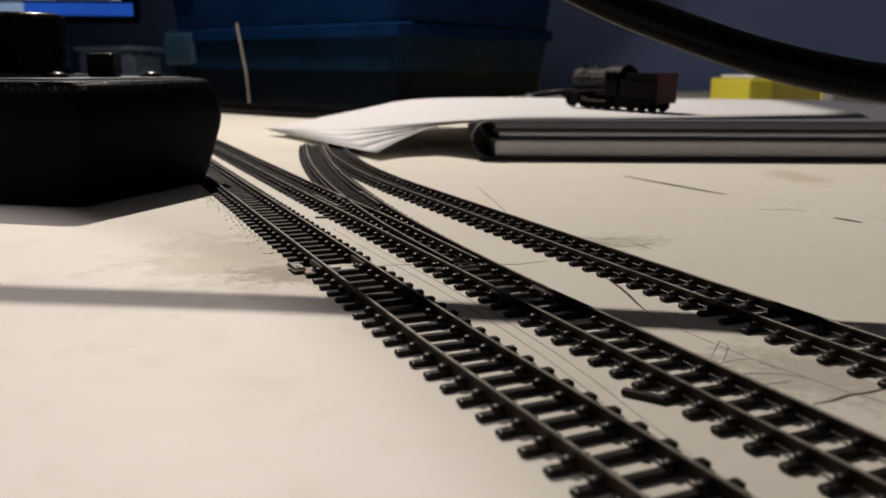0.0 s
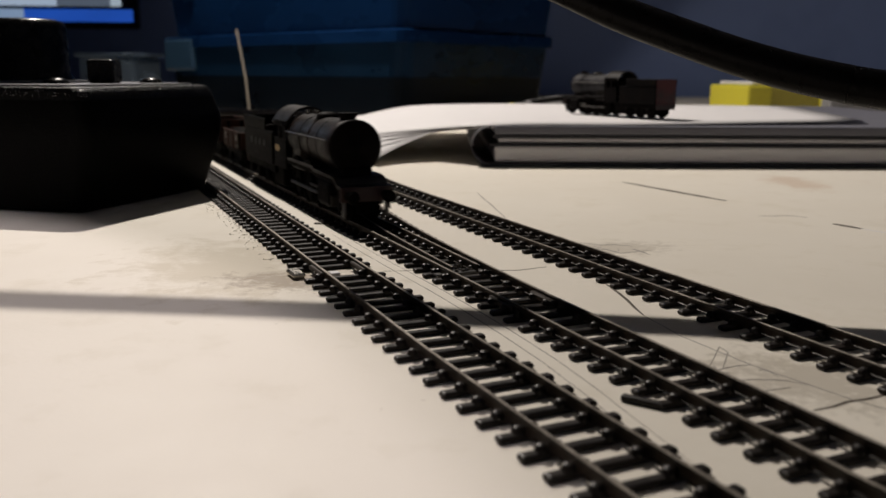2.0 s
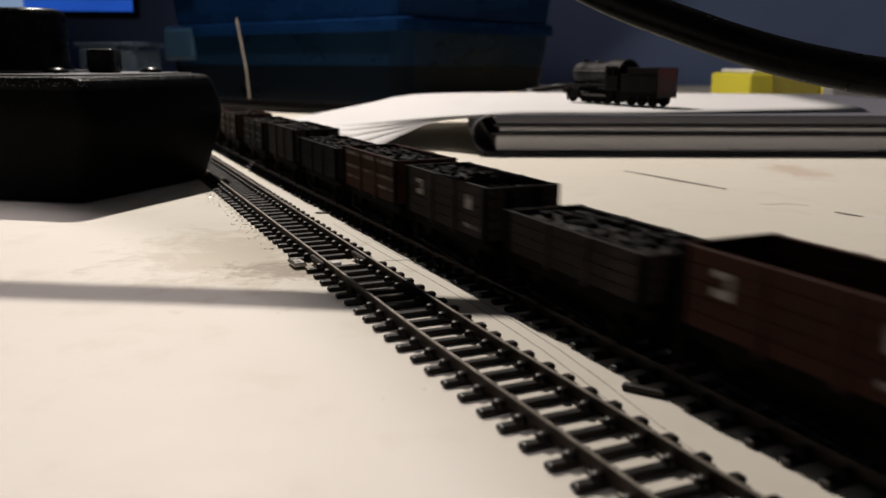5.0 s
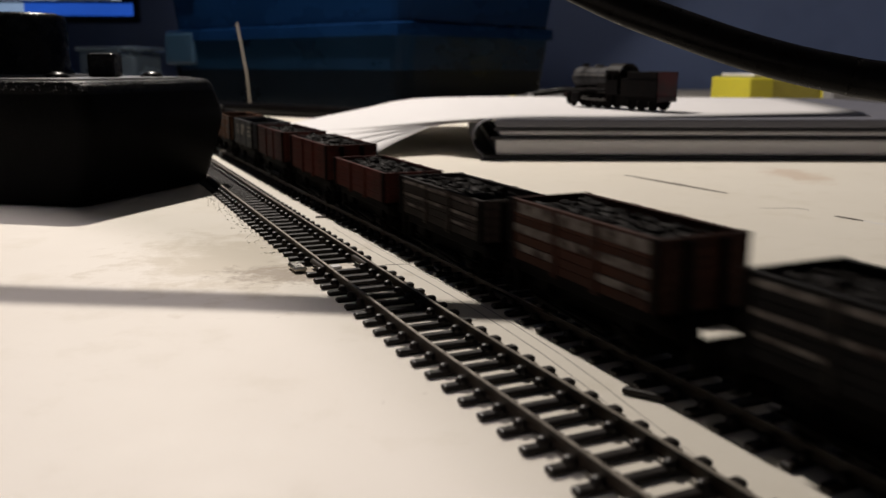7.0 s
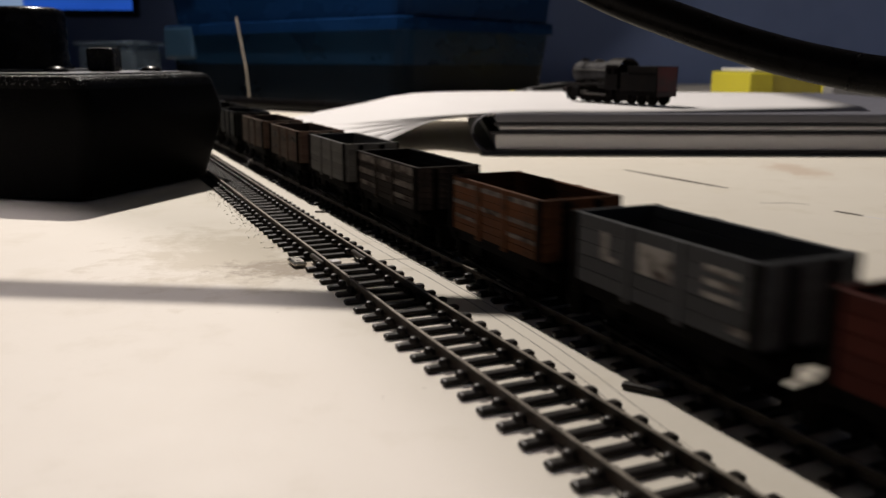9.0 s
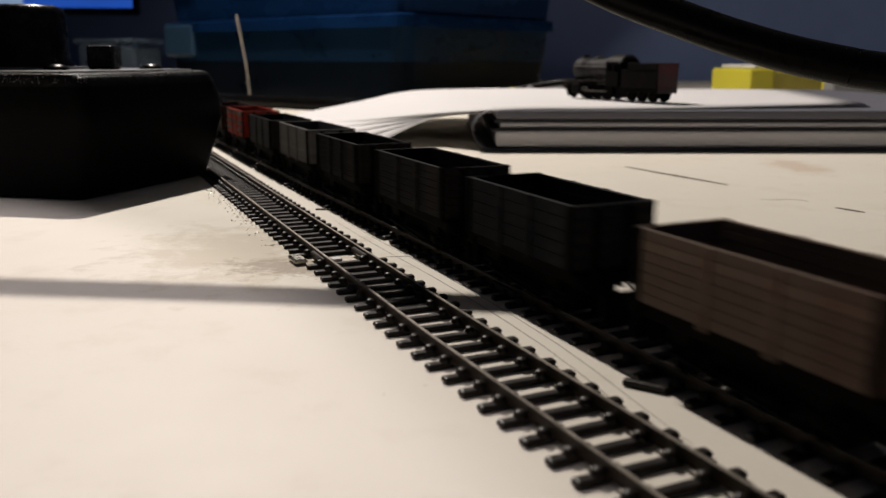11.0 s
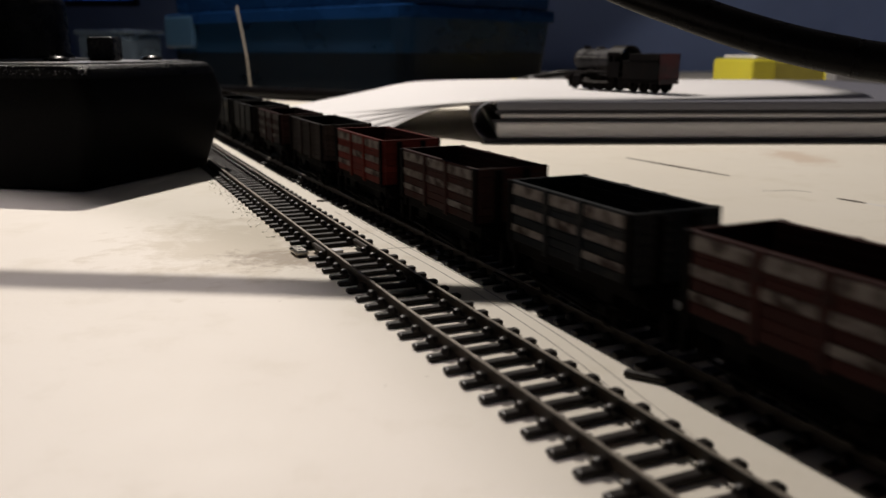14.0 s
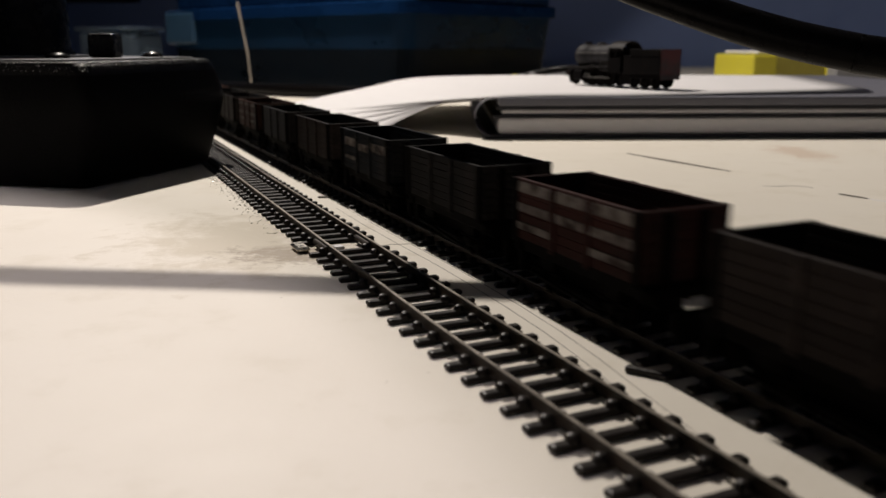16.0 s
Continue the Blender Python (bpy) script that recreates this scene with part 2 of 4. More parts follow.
def swept(bm, section, stations):
    """A section (y, z pairs) carried along stations (x, y, heading)."""
    rings = []
    for x, y, a in stations:
        rings.append([bm.verts.new((x - s * math.sin(a), y + s * math.cos(a), z)) for s, z in section])
    k = len(section)
    for a, b in zip(rings, rings[1:]):
        for i in range(k):
            bm.faces.new((a[i], a[(i + 1) % k], b[(i + 1) % k], b[i]))
    bm.faces.new(rings[0][::-1])
    bm.faces.new(rings[-1])
    bmesh.ops.recalc_face_normals(bm, faces=bm.faces)


def tube(bm, pts, r, seg=10):
    pts = [Vector(p) for p in pts]
    rings = []
    for i, p in enumerate(pts):
        d = (pts[min(i + 1, len(pts) - 1)] - pts[max(i - 1, 0)]).normalized()
        side = d.cross(Vector((0, 0, 1)))
        side = side.normalized() if side.length > 1e-4 else Vector((1, 0, 0))
        up = side.cross(d)
        rings.append([bm.verts.new(p + r * (math.cos(t) * side + math.sin(t) * up)) for t in [2 * math.pi * k / seg for k in range(seg)]])
    for a, b in zip(rings, rings[1:]):
        for i in range(seg):
            bm.faces.new((a[i], a[(i + 1) % seg], b[(i + 1) % seg], b[i]))
    bm.faces.new(rings[0][::-1])
    bm.faces.new(rings[-1])
    bmesh.ops.recalc_face_normals(bm, faces=bm.faces)


def spline(pts, n=8):
    """Catmull-Rom through the points."""
    pts = [Vector(p) for p in pts]
    q = [2 * pts[0] - pts[1]] + pts + [2 * pts[-1] - pts[-2]]
    out = []
    for i in range(1, len(q) - 2):
        a, b, c, d = q[i - 1:i + 3]
        for k in range(n):
            t = k / n
            out.append(0.5 * ((2 * b) + (c - a) * t + (2 * a - 5 * b + 4 * c - d) * t * t + (3 * b - a - 3 * c + d) * t ** 3))
    return out + [pts[-1]]


def solid(bm, rings):
    k = len(rings[0])
    vs = [[bm.verts.new(p) for p in r] for r in rings]
    for a, b in zip(vs, vs[1:]):
        for i in range(k):
            bm.faces.new((a[i], a[(i + 1) % k], b[(i + 1) % k], b[i]))
    bm.faces.new(vs[0][::-1])
    bm.faces.new(vs[-1])
    bmesh.ops.recalc_face_normals(bm, faces=bm.faces)


def lump(bm, c, r, rnd):
    vs = bmesh.ops.create_icosphere(bm, subdivisions=1, radius=r)["verts"]
    for v in vs:
        v.co = Vector(c) + v.co * rnd.uniform(0.7, 1.25)


# ---- the room and the table ----
def room():
    tagged(part("floor", boxed(-2600, 2600, -2400, 2100, -780, -750), FLOOR), "dark carpet floor of the room", "floor", kind="structure")
    tagged(part("ceiling", boxed(-2600, 2600, -2400, 2100, 1700, 1740), CEILING), "plain white painted ceiling", "ceiling", kind="structure")
    for nm, b in (("wall_north", (-2600, 2600, 1900, 2000)), ("wall_south", (-2600, 2600, -2300, -2200)),
                  ("wall_east", (2500, 2600, -2200, 1900)), ("wall_west", (-2600, -2500, -2200, 1900))):
        tagged(part(nm, boxed(*b, -750, 1700), WALL), "plain blue painted room wall in the dark", "wall", kind="structure")
    bench = thing("baseboard_table", label="cream-painted wooden baseboard table with scuffs and pencil marks", category="table", kind="structure")
    part("board", boxed(-1500, 1500, -500, 1850, -18, 0, 1.0), BOARD, bench)
    leg = part("leg", boxed(-25, 25, -25, 25, -750, -18), BONE, bench)
    leg.location = (-1.42, -0.42, 0)
    for x, y in ((1420, -420), (-1420, 1770), (1420, 1770)):
        again(leg, (x, y, 0))


room()

# ---- railway geometry ----
HEAD_A, OFF_A = 0.4372, 61.1
HEAD_B, OFF_B = 0.4208, 86.0
HEAD_C, OFF_C = 0.4172, 121.2
PITCH = 5.956
RAIL_SECTION = [(-0.36, 0.85), (0.36, 0.85), (0.36, 0.95), (0.15, 1.1), (0.15, 2.3), (0.31, 2.48), (0.31, 2.88), (0.24, 2.96), (-0.24, 2.96), (-0.31, 2.88), (-0.31, 2.48), (-0.15, 2.3), (-0.15, 1.1), (-0.36, 0.95)]


def on_track(head, off, u, z=0.0):
    """The pose at u mm along a track, x towards the viewer's end, y away from the viewer."""
    x, y = -math.sin(head) * u + math.cos(head) * off, math.cos(head) * u + math.sin(head) * off
    return pose(x * 0.001, y * 0.001, z * 0.001, 0, 0, math.degrees(head) - 90)


LOOP_FROM, LOOP_R, NEAR_LOOP = 800.0, 520.0, -130.0


def on_loop(u, shift=0.0):
    """The pose at u mm along the train's line: straight past the viewer, with wide curves at both ends."""
    if u < NEAR_LOOP:
        a = HEAD_B + (NEAR_LOOP - u) / LOOP_R
        start = on_track(HEAD_B, OFF_B, NEAR_LOOP).translation * 1000
        r = LOOP_R - shift
        x = start.x + LOOP_R * math.cos(HEAD_B) - r * math.cos(a)
        y = start.y + LOOP_R * math.sin(HEAD_B) - r * math.sin(a)
        return pose(x * 0.001, y * 0.001, 0, 0, 0, math.degrees(a) - 90)
    if u <= LOOP_FROM:
        return on_track(HEAD_B, OFF_B + shift, u)
    a = HEAD_B + (u - LOOP_FROM) / LOOP_R
    start = on_track(HEAD_B, OFF_B, LOOP_FROM).translation * 1000
    r = LOOP_R + shift
    x = start.x - LOOP_R * math.cos(HEAD_B) + r * math.cos(a)
    y = start.y - LOOP_R * math.sin(HEAD_B) + r * math.sin(a)
    return pose(x * 0.001, y * 0.001, 0, 0, 0, math.degrees(a) - 90)


def chair(bm, y):
    """The small rounded moulding that grips the rail."""
    turned(bm, [(0.95, 0.7), (0.92, 1.35), (0.66, 1.9), (0.22, 2.1)], 10, pose(0, y, 0))


def sleeper_mesh(half=9.1, left=4.95):
    bm = bmesh.new()
    box(bm, -0.98, 0.98, -half, half, 0, 1.05, 0.48, 3)
    for s in (-1, 1):
        for side in (-1, 1):
            chair(bm, (4.95 if s > 0 else -left) + side * 1.15)
    return bm


def plain_track(name, head, off, u0, u1, first, label, bend=lambda u: 0.0, gap=None, half=9.1, left=4.95):
    """A length of track from u0 to u1. bend: sideways shift at u."""
    tr = thing(name, on_track(head, off, 0), label, "railway track", "tracks on the board")

    def slope(u):
        return (bend(u + 1) - bend(u - 1)) / 2
    steps = [u0 + (u1 - u0) * i / 48 for i in range(49)]
    for s in (-1, 1):
        bm = bmesh.new()
        swept(bm, [(y + (4.95 if s > 0 else -left), z) for y, z in RAIL_SECTION], [(-u, bend(u), -slope(u)) for u in steps])
        polished_top(part("rail", bm, RAIL, tr, "dull metal rail"))
    u = first - PITCH * math.floor((first - u0) / PITCH)
    base = None
    while u < u1:
        a = -math.atan(slope(u)) + random.uniform(-0.012, 0.012)
        loc = (-u + random.uniform(-0.12, 0.12), bend(u) + random.uniform(-0.1, 0.1), 0)
        if base is None:
            base = part("sleeper", sleeper_mesh(half, left), SLEEPER, tr)
            base.location, base.rotation_euler = [c * 0.001 for c in loc], (0, 0, a)
        else:
            again(base, loc, tr, a)
        u += PITCH
        if gap is not None and abs(u - gap) < PITCH / 2:
            u += PITCH
    return tr


def joiner(tr, u, y, mat):
    bm = boxed(-u - 5, -u + 5, y - 1.1, y + 1.1, 1.0, 2.3, 0.3)
    part("rail_joiner", bm, mat, tr, "metal rail joiner")


def a_bend(u):
    return max(0.0, u - 128) * 0.024


def b_bend(u):
    f = min(1.0, max(0.0, (u - 200) / 130))
    return -0.9 * f * f * (3 - 2 * f)


def branch_bend(u):
    """Sideways shift of the diverging route."""
    return max(b_bend(u), max(0.0, u - 130) ** 2 / (2 * 1290))


def c_bend(u):
    return max(0.0, u - 300) ** 2 / 1430


def tracks():
    a = plain_track("railway_track", HEAD_A, OFF_A, -80, 620, 74.6, "plain black model railway track with dull rails on the cream board", a_bend, 193.0, 9.9, 5.5)
    joiner(a, 192, -5.5 + a_bend(192), RAIL)
    joiner(a, 192, 4.95 + a_bend(192), RAIL)
    part("joiner_tongue", boxed(-199, -192, -10.2, -7.0, 0.2, 1.5, 0.5), JOINER, a, "bent bright metal joiner tongue")
    part("chip", boxed(-194.5, -191.5, -1.0, 1.4, 0.2, 0.9, 0.2), PAPER, a, "pale chip between the rails")
    b = plain_track("railway_track", HEAD_B, OFF_B, -80, 150, 82.5, "straight black model railway track leading to a turnout", b_bend)
    joiner(b, 150, -4.95, RAIL)
    joiner(b, 150, 4.95, RAIL)
    plain_track("railway_track", HEAD_B, OFF_B, 300, 760, 303, "straight black model railway track beyond the turnout", b_bend)
    # the line goes on round wide curves behind the controller and behind the viewer
    for u0, u1, n, where in ((760, 2900, 297, "behind the controller"), (-1840, -80.5, 244, "at the front of the board")):
        loop = thing("railway_track", None, "black model railway track curving round " + where, "railway track", "tracks on the board")
        side_shift = b_bend(u1)
        stations = [on_loop(u0 + (u1 - u0) * i / 120, side_shift) for i in range(121)]
        for side in (-4.95, 4.95):
            bm = bmesh.new()
            swept(bm, [(y + side, z) for y, z in RAIL_SECTION], [(m.translation.x * 1000, m.translation.y * 1000, m.to_euler().z) for m in stations])
            polished_top(part("rail", bm, RAIL, loop, "dull metal rail"))
        first = part("sleeper", sleeper_mesh(), SLEEPER, loop)
        first.matrix_local = on_loop(u0 + 3, side_shift)
        for i in range(1, n):
            m = on_loop(u0 + 3 + 7.2 * i, side_shift)
            again(first, m.translation * 1000, loop, m.to_euler().z)
    plain_track("railway_track", HEAD_C, OFF_C, -60, 520, 80, "black model railway track curving gently away", c_bend)
    # turnout: through route, diverging route, blades, frog and long timbers
    t = thing("turnout", on_track(HEAD_B, OFF_B, 0), "black model railway turnout with long sleepers and thin blades", "turnout")
    steps = [150 + 150 * i / 20 for i in range(21)]

    def slope(u):
        return (branch_bend(u + 1) - branch_bend(u - 1)) / 2

    def rail(us, f, label="dull metal rail"):
        bm = bmesh.new()
        swept(bm, RAIL_SECTION, [(-u, f(u), -(f(u + 1) - f(u - 1)) / 2) for u in us])
        polished_top(part("rail", bm, RAIL, t, label))
    rail(steps, lambda u: b_bend(u) - 4.95)
    rail(steps, lambda u: branch_bend(u) + 4.95)
    rail([180 + 120 * i / 20 for i in range(21)], lambda u: b_bend(u) + 4.95 - max(0, 1.1 - (u - 180) * 0.02), "thin switch blade")
    rail([180 + 330 * i / 34 for i in range(35)], lambda u: branch_bend(u) - 4.95 + max(0, 1.1 - (u - 180) * 0.02), "thin switch blade")
    rail([300 + 210 * i / 26 for i in range(27)], lambda u: branch_bend(u) + 4.95)
    for us, f in (([268 + 30 * i / 5 for i in range(6)], lambda u: b_bend(u) - 3.2), ([268 + 30 * i / 5 for i in range(6)], lambda u: branch_bend(u) + 3.2)):
        rail(us, f, "short check rail")
    part("frog", boxed(-296, -289, 3.6, 5.2, 1.4, 2.9, 0.4), JOINER, t, "bright metal crossing nose")
    u = 153.5
    while u < 306:
        wide, low = branch_bend(u), b_bend(u)
        bm = bmesh.new()
        box(bm, -0.98, 0.98, low - 9.1, 9.1 + wide, 0, 1.05, 0.48, 3)
        for y in (low - 4.95, low + 4.95, wide - 4.95, wide + 4.95):
            for side in (-1, 1):
                chair(bm, y + side * 1.15)
        o = part("sleeper", bm, SLEEPER, t)
        o.location = (-u * 0.001, 0, 0)
        u += PITCH
    base = part("sleeper", sleeper_mesh(), SLEEPER, t)
    base.location = (-0.3075, branch_bend(307.5) * 0.001, 0)
    u = 313.0
    while u < 510:
        again(base, (-u, branch_bend(u), 0), t, -math.atan(slope(u)))
        u += PITCH
    part("tie_bar", boxed(-184, -180, -7, 9, 0.3, 1.2, 0.2), STEEL, t, "bright metal tie bar")
    # small glossy lumps added by the tie bar to catch glints
    rnd = random.Random(21)
    bm = bmesh.new()
    for _ in range(26):
        lump(bm, (-185 + rnd.uniform(-4, 4), rnd.uniform(-3.6, 3.6), 1.1), rnd.uniform(0.3, 0.75), rnd)
    tagged(part("glue_blobs", bm, GLOSSY_LUMP, t, "small glossy dark lumps added at the blades for glints"), kind="stuff")
    # loose sleeper stub beside the line
    chip = part("loose_sleeper", boxed(-0.75, 0.75, -3.3, 3.3, 0, 1.1, 0.4, 2), SLEEPER)
    chip.matrix_world = pose(0.0298, 0.1194, 0, 0, 0, 57)
    tagged(chip, "broken black plastic sleeper lying loose on the board", "loose sleeper")


tracks()


# ---- things on the table ----
def controller():
    c = thing("train_controller", pose(-0.1205, 0.2865, 0, 0, 0, 0), "black crackle-finished train controller box with knobs", "controller")
    # plan: the corner nearest the tracks, the long front running off behind, the flank running back
    corners = [(0, 0), (25.5, 70), (-70, 150), (-190, 110), (-150, 44), (-95, 20)]
    plan = []
    for i, p in enumerate(corners):
        a, b = Vector(corners[i - 1]), Vector(corners[(i + 1) % len(corners)])
        p = Vector(p)
        q0, q1 = p + (a - p).normalized() * 4.5, p + (b - p).normalized() * 4.5
        plan += [q0.lerp(p, t).lerp(p.lerp(q1, t), t) for t in (0, 0.25, 0.5, 0.75, 1)]
    rings = []
    for z, out in ((0.6, 0.955), (2.0, 0.965), (14, 1.005), (24, 1.035), (28, 1.042), (32, 1.038), (39, 1.012), (41.5, 0.998), (42.6, 0.985), (43, 0.965)):
        cx, cy = -80, 66
        rings.append([Vector((cx + (x - cx) * out, cy + (y - cy) * out, z)) for x, y in plan])
    bm = bmesh.new()
    solid(bm, rings)
    part("case", bm, BLACK_BOX, c, smooth=True)
    bm = bmesh.new()
    solid(bm, [[Vector((-80 + (x + 80) * k, 66 + (y - 66) * k, z)) for x, y in plan] for z, k in ((38.6, 1.0155), (40.0, 1.0095), (41.5, 1.0015), (42.6, 0.989), (43.08, 0.968))])
    part("rim", bm, BLACK_RIM, c, "glittering crackle-finished rim")
    bm = bmesh.new()
    solid(bm, [[Vector((-80 + (x + 80) * 0.93, 66 + (y - 66) * 0.93, z)) for x, y in plan] for z in (42.8, 43.6)])
    part("faceplate", bm, PLATE, c, "grey metal faceplate")
    bm = bmesh.new()
    turned(bm, [(17, 0), (17.2, 2), (15.8, 3.5), (15.6, 21), (14.6, 23.5), (12, 24.3)], 40)
    k = part("speed_knob", bm, BLACK_KNOB, c, "large round black speed knob", True)
    k.location = (-0.044, 0.058, 0.0436)
    bm = bmesh.new()
    box(bm, -5.2, 5.2, -5.2, 5.2, 0, 9.2, 1.2, 2)
    s = part("switch_knob", bm, BLACK_KNOB, c, "small square black switch knob")
    s.location = (-0.012, 0.054, 0.0436)
    for x, y in ((-25, 40), (0.5, 70)):
        bm = bmesh.new()
        turned(bm, [(4.6, 0), (4.4, 0.8), (3.0, 1.8), (1.2, 2.2)], 16)
        o = part("screw", bm, BLACK_KNOB, c, "domed black screw head", True)
        o.location = (x * 0.001, y * 0.001, 0.0436)
    # pale metal beads standing in for glints of the crackle paint, along the front edges of the top
    rnd = random.Random(17)
    bm = bmesh.new()
    for a, b, n in (((-95, 20), (0, 0), 230), ((0, 0), (25, 70), 120)):
        for _ in range(n):
            f, z = rnd.random(), rnd.uniform(39.8, 42.9)
            k = 1.010 - 0.016 * max(0.0, z - 40.0) / 2.9
            x, y = a[0] + (b[0] - a[0]) * f, a[1] + (b[1] - a[1]) * f
            lump(bm, (-80 + (x + 80) * k, 66 + (y - 66) * k, z), rnd.uniform(0.08, 0.22), rnd)
    tagged(part("crackle_grain", bm, GLINT_BEADS, c, "pale metal beads standing in for glints of the crackle paint", True), kind="stuff")
    part("dial_skirt", boxed(-62, -26, 40, 76, 43.55, 44.6, 0.4), PLATE, c, "bright plate under the speed knob")
    bm = bmesh.new()
    turned(bm, [(5, 0), (5, 0.7)], 16)
    f = part("foot", bm, BLACK_KNOB, c)
    f.location = (-0.02, 0.03, 0)
    for x, y in ((0, 62), (-70, 128), (-150, 90)):
        again(f, (x, y, 0))


controller()


def sheet(pts_rows, thick):
    """A bent sheet of paper from rows of points, with thickness."""
    bm = bmesh.new()
    g = [[bm.verts.new(p) for p in r] for r in pts_rows]
    for a, b in zip(g, g[1:]):
        for i in range(len(a) - 1):
            bm.faces.new((a[i], a[i + 1], b[i + 1], b[i]))
    bmesh.ops.recalc_face_normals(bm, faces=bm.faces)
    geom = bmesh.ops.extrude_face_region(bm, geom=bm.faces[:])
    bmesh.ops.translate(bm, vec=(0, 0, -thick), verts=[v for v in geom["geom"] if isinstance(v, bmesh.types.BMVert)])
    bmesh.ops.recalc_face_normals(bm, faces=bm.faces)
    return bm


def notebook():
    n = thing("notebook", label="thick open pad with dark covers, curled spine and folded-over white sheets", category="notebook")
    part("back_cover", boxed(20, 330, 446, 748, 0, 2.2, 0.7, 2), COVER, n, "dark card back cover")
    part("page_block", boxed(27, 328, 448.5, 745, 2.4, 10.6, 1.4, 2), PAGE_EDGE, n, "block of white page edges")
    part("inner_cover", boxed(24, 330, 447, 746, 10.8, 12.2, 0.5), COVER, n, "dark inner cover")
    part("upper_page_block", boxed(29, 329, 449.5, 745, 12.4, 14.8, 0.6), PAGE_EDGE, n, "thin block of pages")
    part("middle_cover", boxed(26, 331, 447.5, 746, 15.0, 16.6, 0.5), COVER, n)
    part("front_cover", boxed(27, 332, 447, 747, 16.8, 21.4, 1.2, 2), GREY_COVER, n, "slate grey cover")
    # curled spine
    arc = [(25 - 10 * math.sin(a), 10.8 - 9.9 * math.cos(a)) for a in [math.pi * k / 14 for k in range(15)]]
    rows = [[Vector((x, y, z + 0.6)) for x, z in arc] for y in (446, 475, 505, 535)]
    part("spine_fold", sheet(rows, 0.6), GREY_COVER, n, "curled fold of the spine", True)
    # loose white sheets lying over the pad and drooping towards the tracks
    near = spline([(-73, 548, 7.2), (-46, 520, 11.0), (-14, 485, 16.2), (20, 452, 21.0), (55, 449, 22.6), (100, 452, 22.4), (165, 460, 22.9), (230, 473, 23.3)], 3)
    far = spline([(-126, 602, 5.0), (-98, 630, 10.2), (-64, 662, 16.2), (-26, 697, 22.2), (40, 702, 23.6), (110, 705, 23.2), (195, 705, 23.3), (280, 700, 23.3)], 3)
    for k in range(5):
        rows = []
        for j in range(9):
            f = j / 8
            row = []
            for i, (a, b) in enumerate(zip(near, far)):
                s = i / (len(near) - 1)
                p = a.lerp(b, f)
                loose = max(0.0, 1 - s * 3.2)
                p = p + Vector((k * (9.5 - 7 * f) * loose + 1.2 * k * s, -k * 26 * loose * (1 - f) + 0.5 * k * f, -0.32 * k - (0.45 - 0.1 * f) * k * loose + 0.5 * math.sin(7 * s + 3 * f + k) * (1 - loose)))
                row.append(p)
            rows.append(row)
        part("sheet", sheet(rows, 0.16), PAPER, n, "curled white sheet of paper", True)


notebook()


def storage_tub(name, x0, x1, y0, y1, z0, z1, label, angle=0.0):
    cx, cy = (x0 + x1) / 2, (y0 + y1) / 2
    t = thing(name, pose(cx * 0.001, cy * 0.001, z0 * 0.001, 0, 0, angle), label, "storage box", "stacked storage boxes")
    w, d, hh = (x1 - x0) / 2, (y1 - y0) / 2, z1 - z0
    bm = bmesh.new()

    def ring(s, z):
        r = 16
        out = []
        for sx, sy, a0 in ((1, 1, 0), (-1, 1, 90), (-1, -1, 180), (1, -1, 270)):
            for k in range(5):
                a = radians(a0 + 22.5 * k)
                out.append(Vector((sx * (w * s - r) + r * math.cos(a), sy * (d * s - r) + r * math.sin(a), z)))
        return out
    solid(bm, [ring(0.955, hh * 0.5), ring(0.975, hh * 0.86)] + [ring(0.965, hh * 0.86), ring(0.945, hh * 0.5)])
    part("tub_rim", bm, BLUE_TUB, t, "translucent blue upper part of the tub")
    bm = bmesh.new()
    solid(bm, [ring(0.93, 0.5), ring(0.955, hh * 0.495), ring(0.945, hh * 0.495), ring(0.92, 3.0)])
    part("tub", bm, FULL_TUB if z0 < 10 else BLUE_LID, t, "blue tub darkened by its contents" if z0 < 10 else "deep blue tub wall")
    bm = bmesh.new()
    solid(bm, [ring(1.0, hh * 0.86), ring(1.0, hh * 0.985), ring(0.985, hh)])
    part("lid", bm, BLUE_LID, t, "blue plastic lid with a rim")
    bm = boxed(-w * 0.95, -w * 0.66, -d * 1.012, -d * 0.95, hh * 0.56, hh * 0.97, 3, 2)
    part("label_pocket", bm, PALE_BLUE, t, "pale blue clear pocket on the side")
    bm = boxed(-w * 0.86, w * 0.86, -d * 0.86, d * 0.86, 4, hh * 0.52, 6, 2)
    part("filling", bm, DARK_STUFF, t, "dark jumble inside the box")
    return t


def placed_tub(cx, cy, z0, w, d, hh, angle, label):
    return storage_tub("storage_box", cx - w / 2, cx + w / 2, cy - d / 2, cy + d / 2, z0, z0 + hh, label, angle)


placed_tub(-105, 1015, 0, 395, 255, 88, -40, "translucent blue plastic storage box with dark contents")
placed_tub(-100, 1012, 88.5, 400, 262, 88, -40, "deep blue plastic storage box stacked on another")


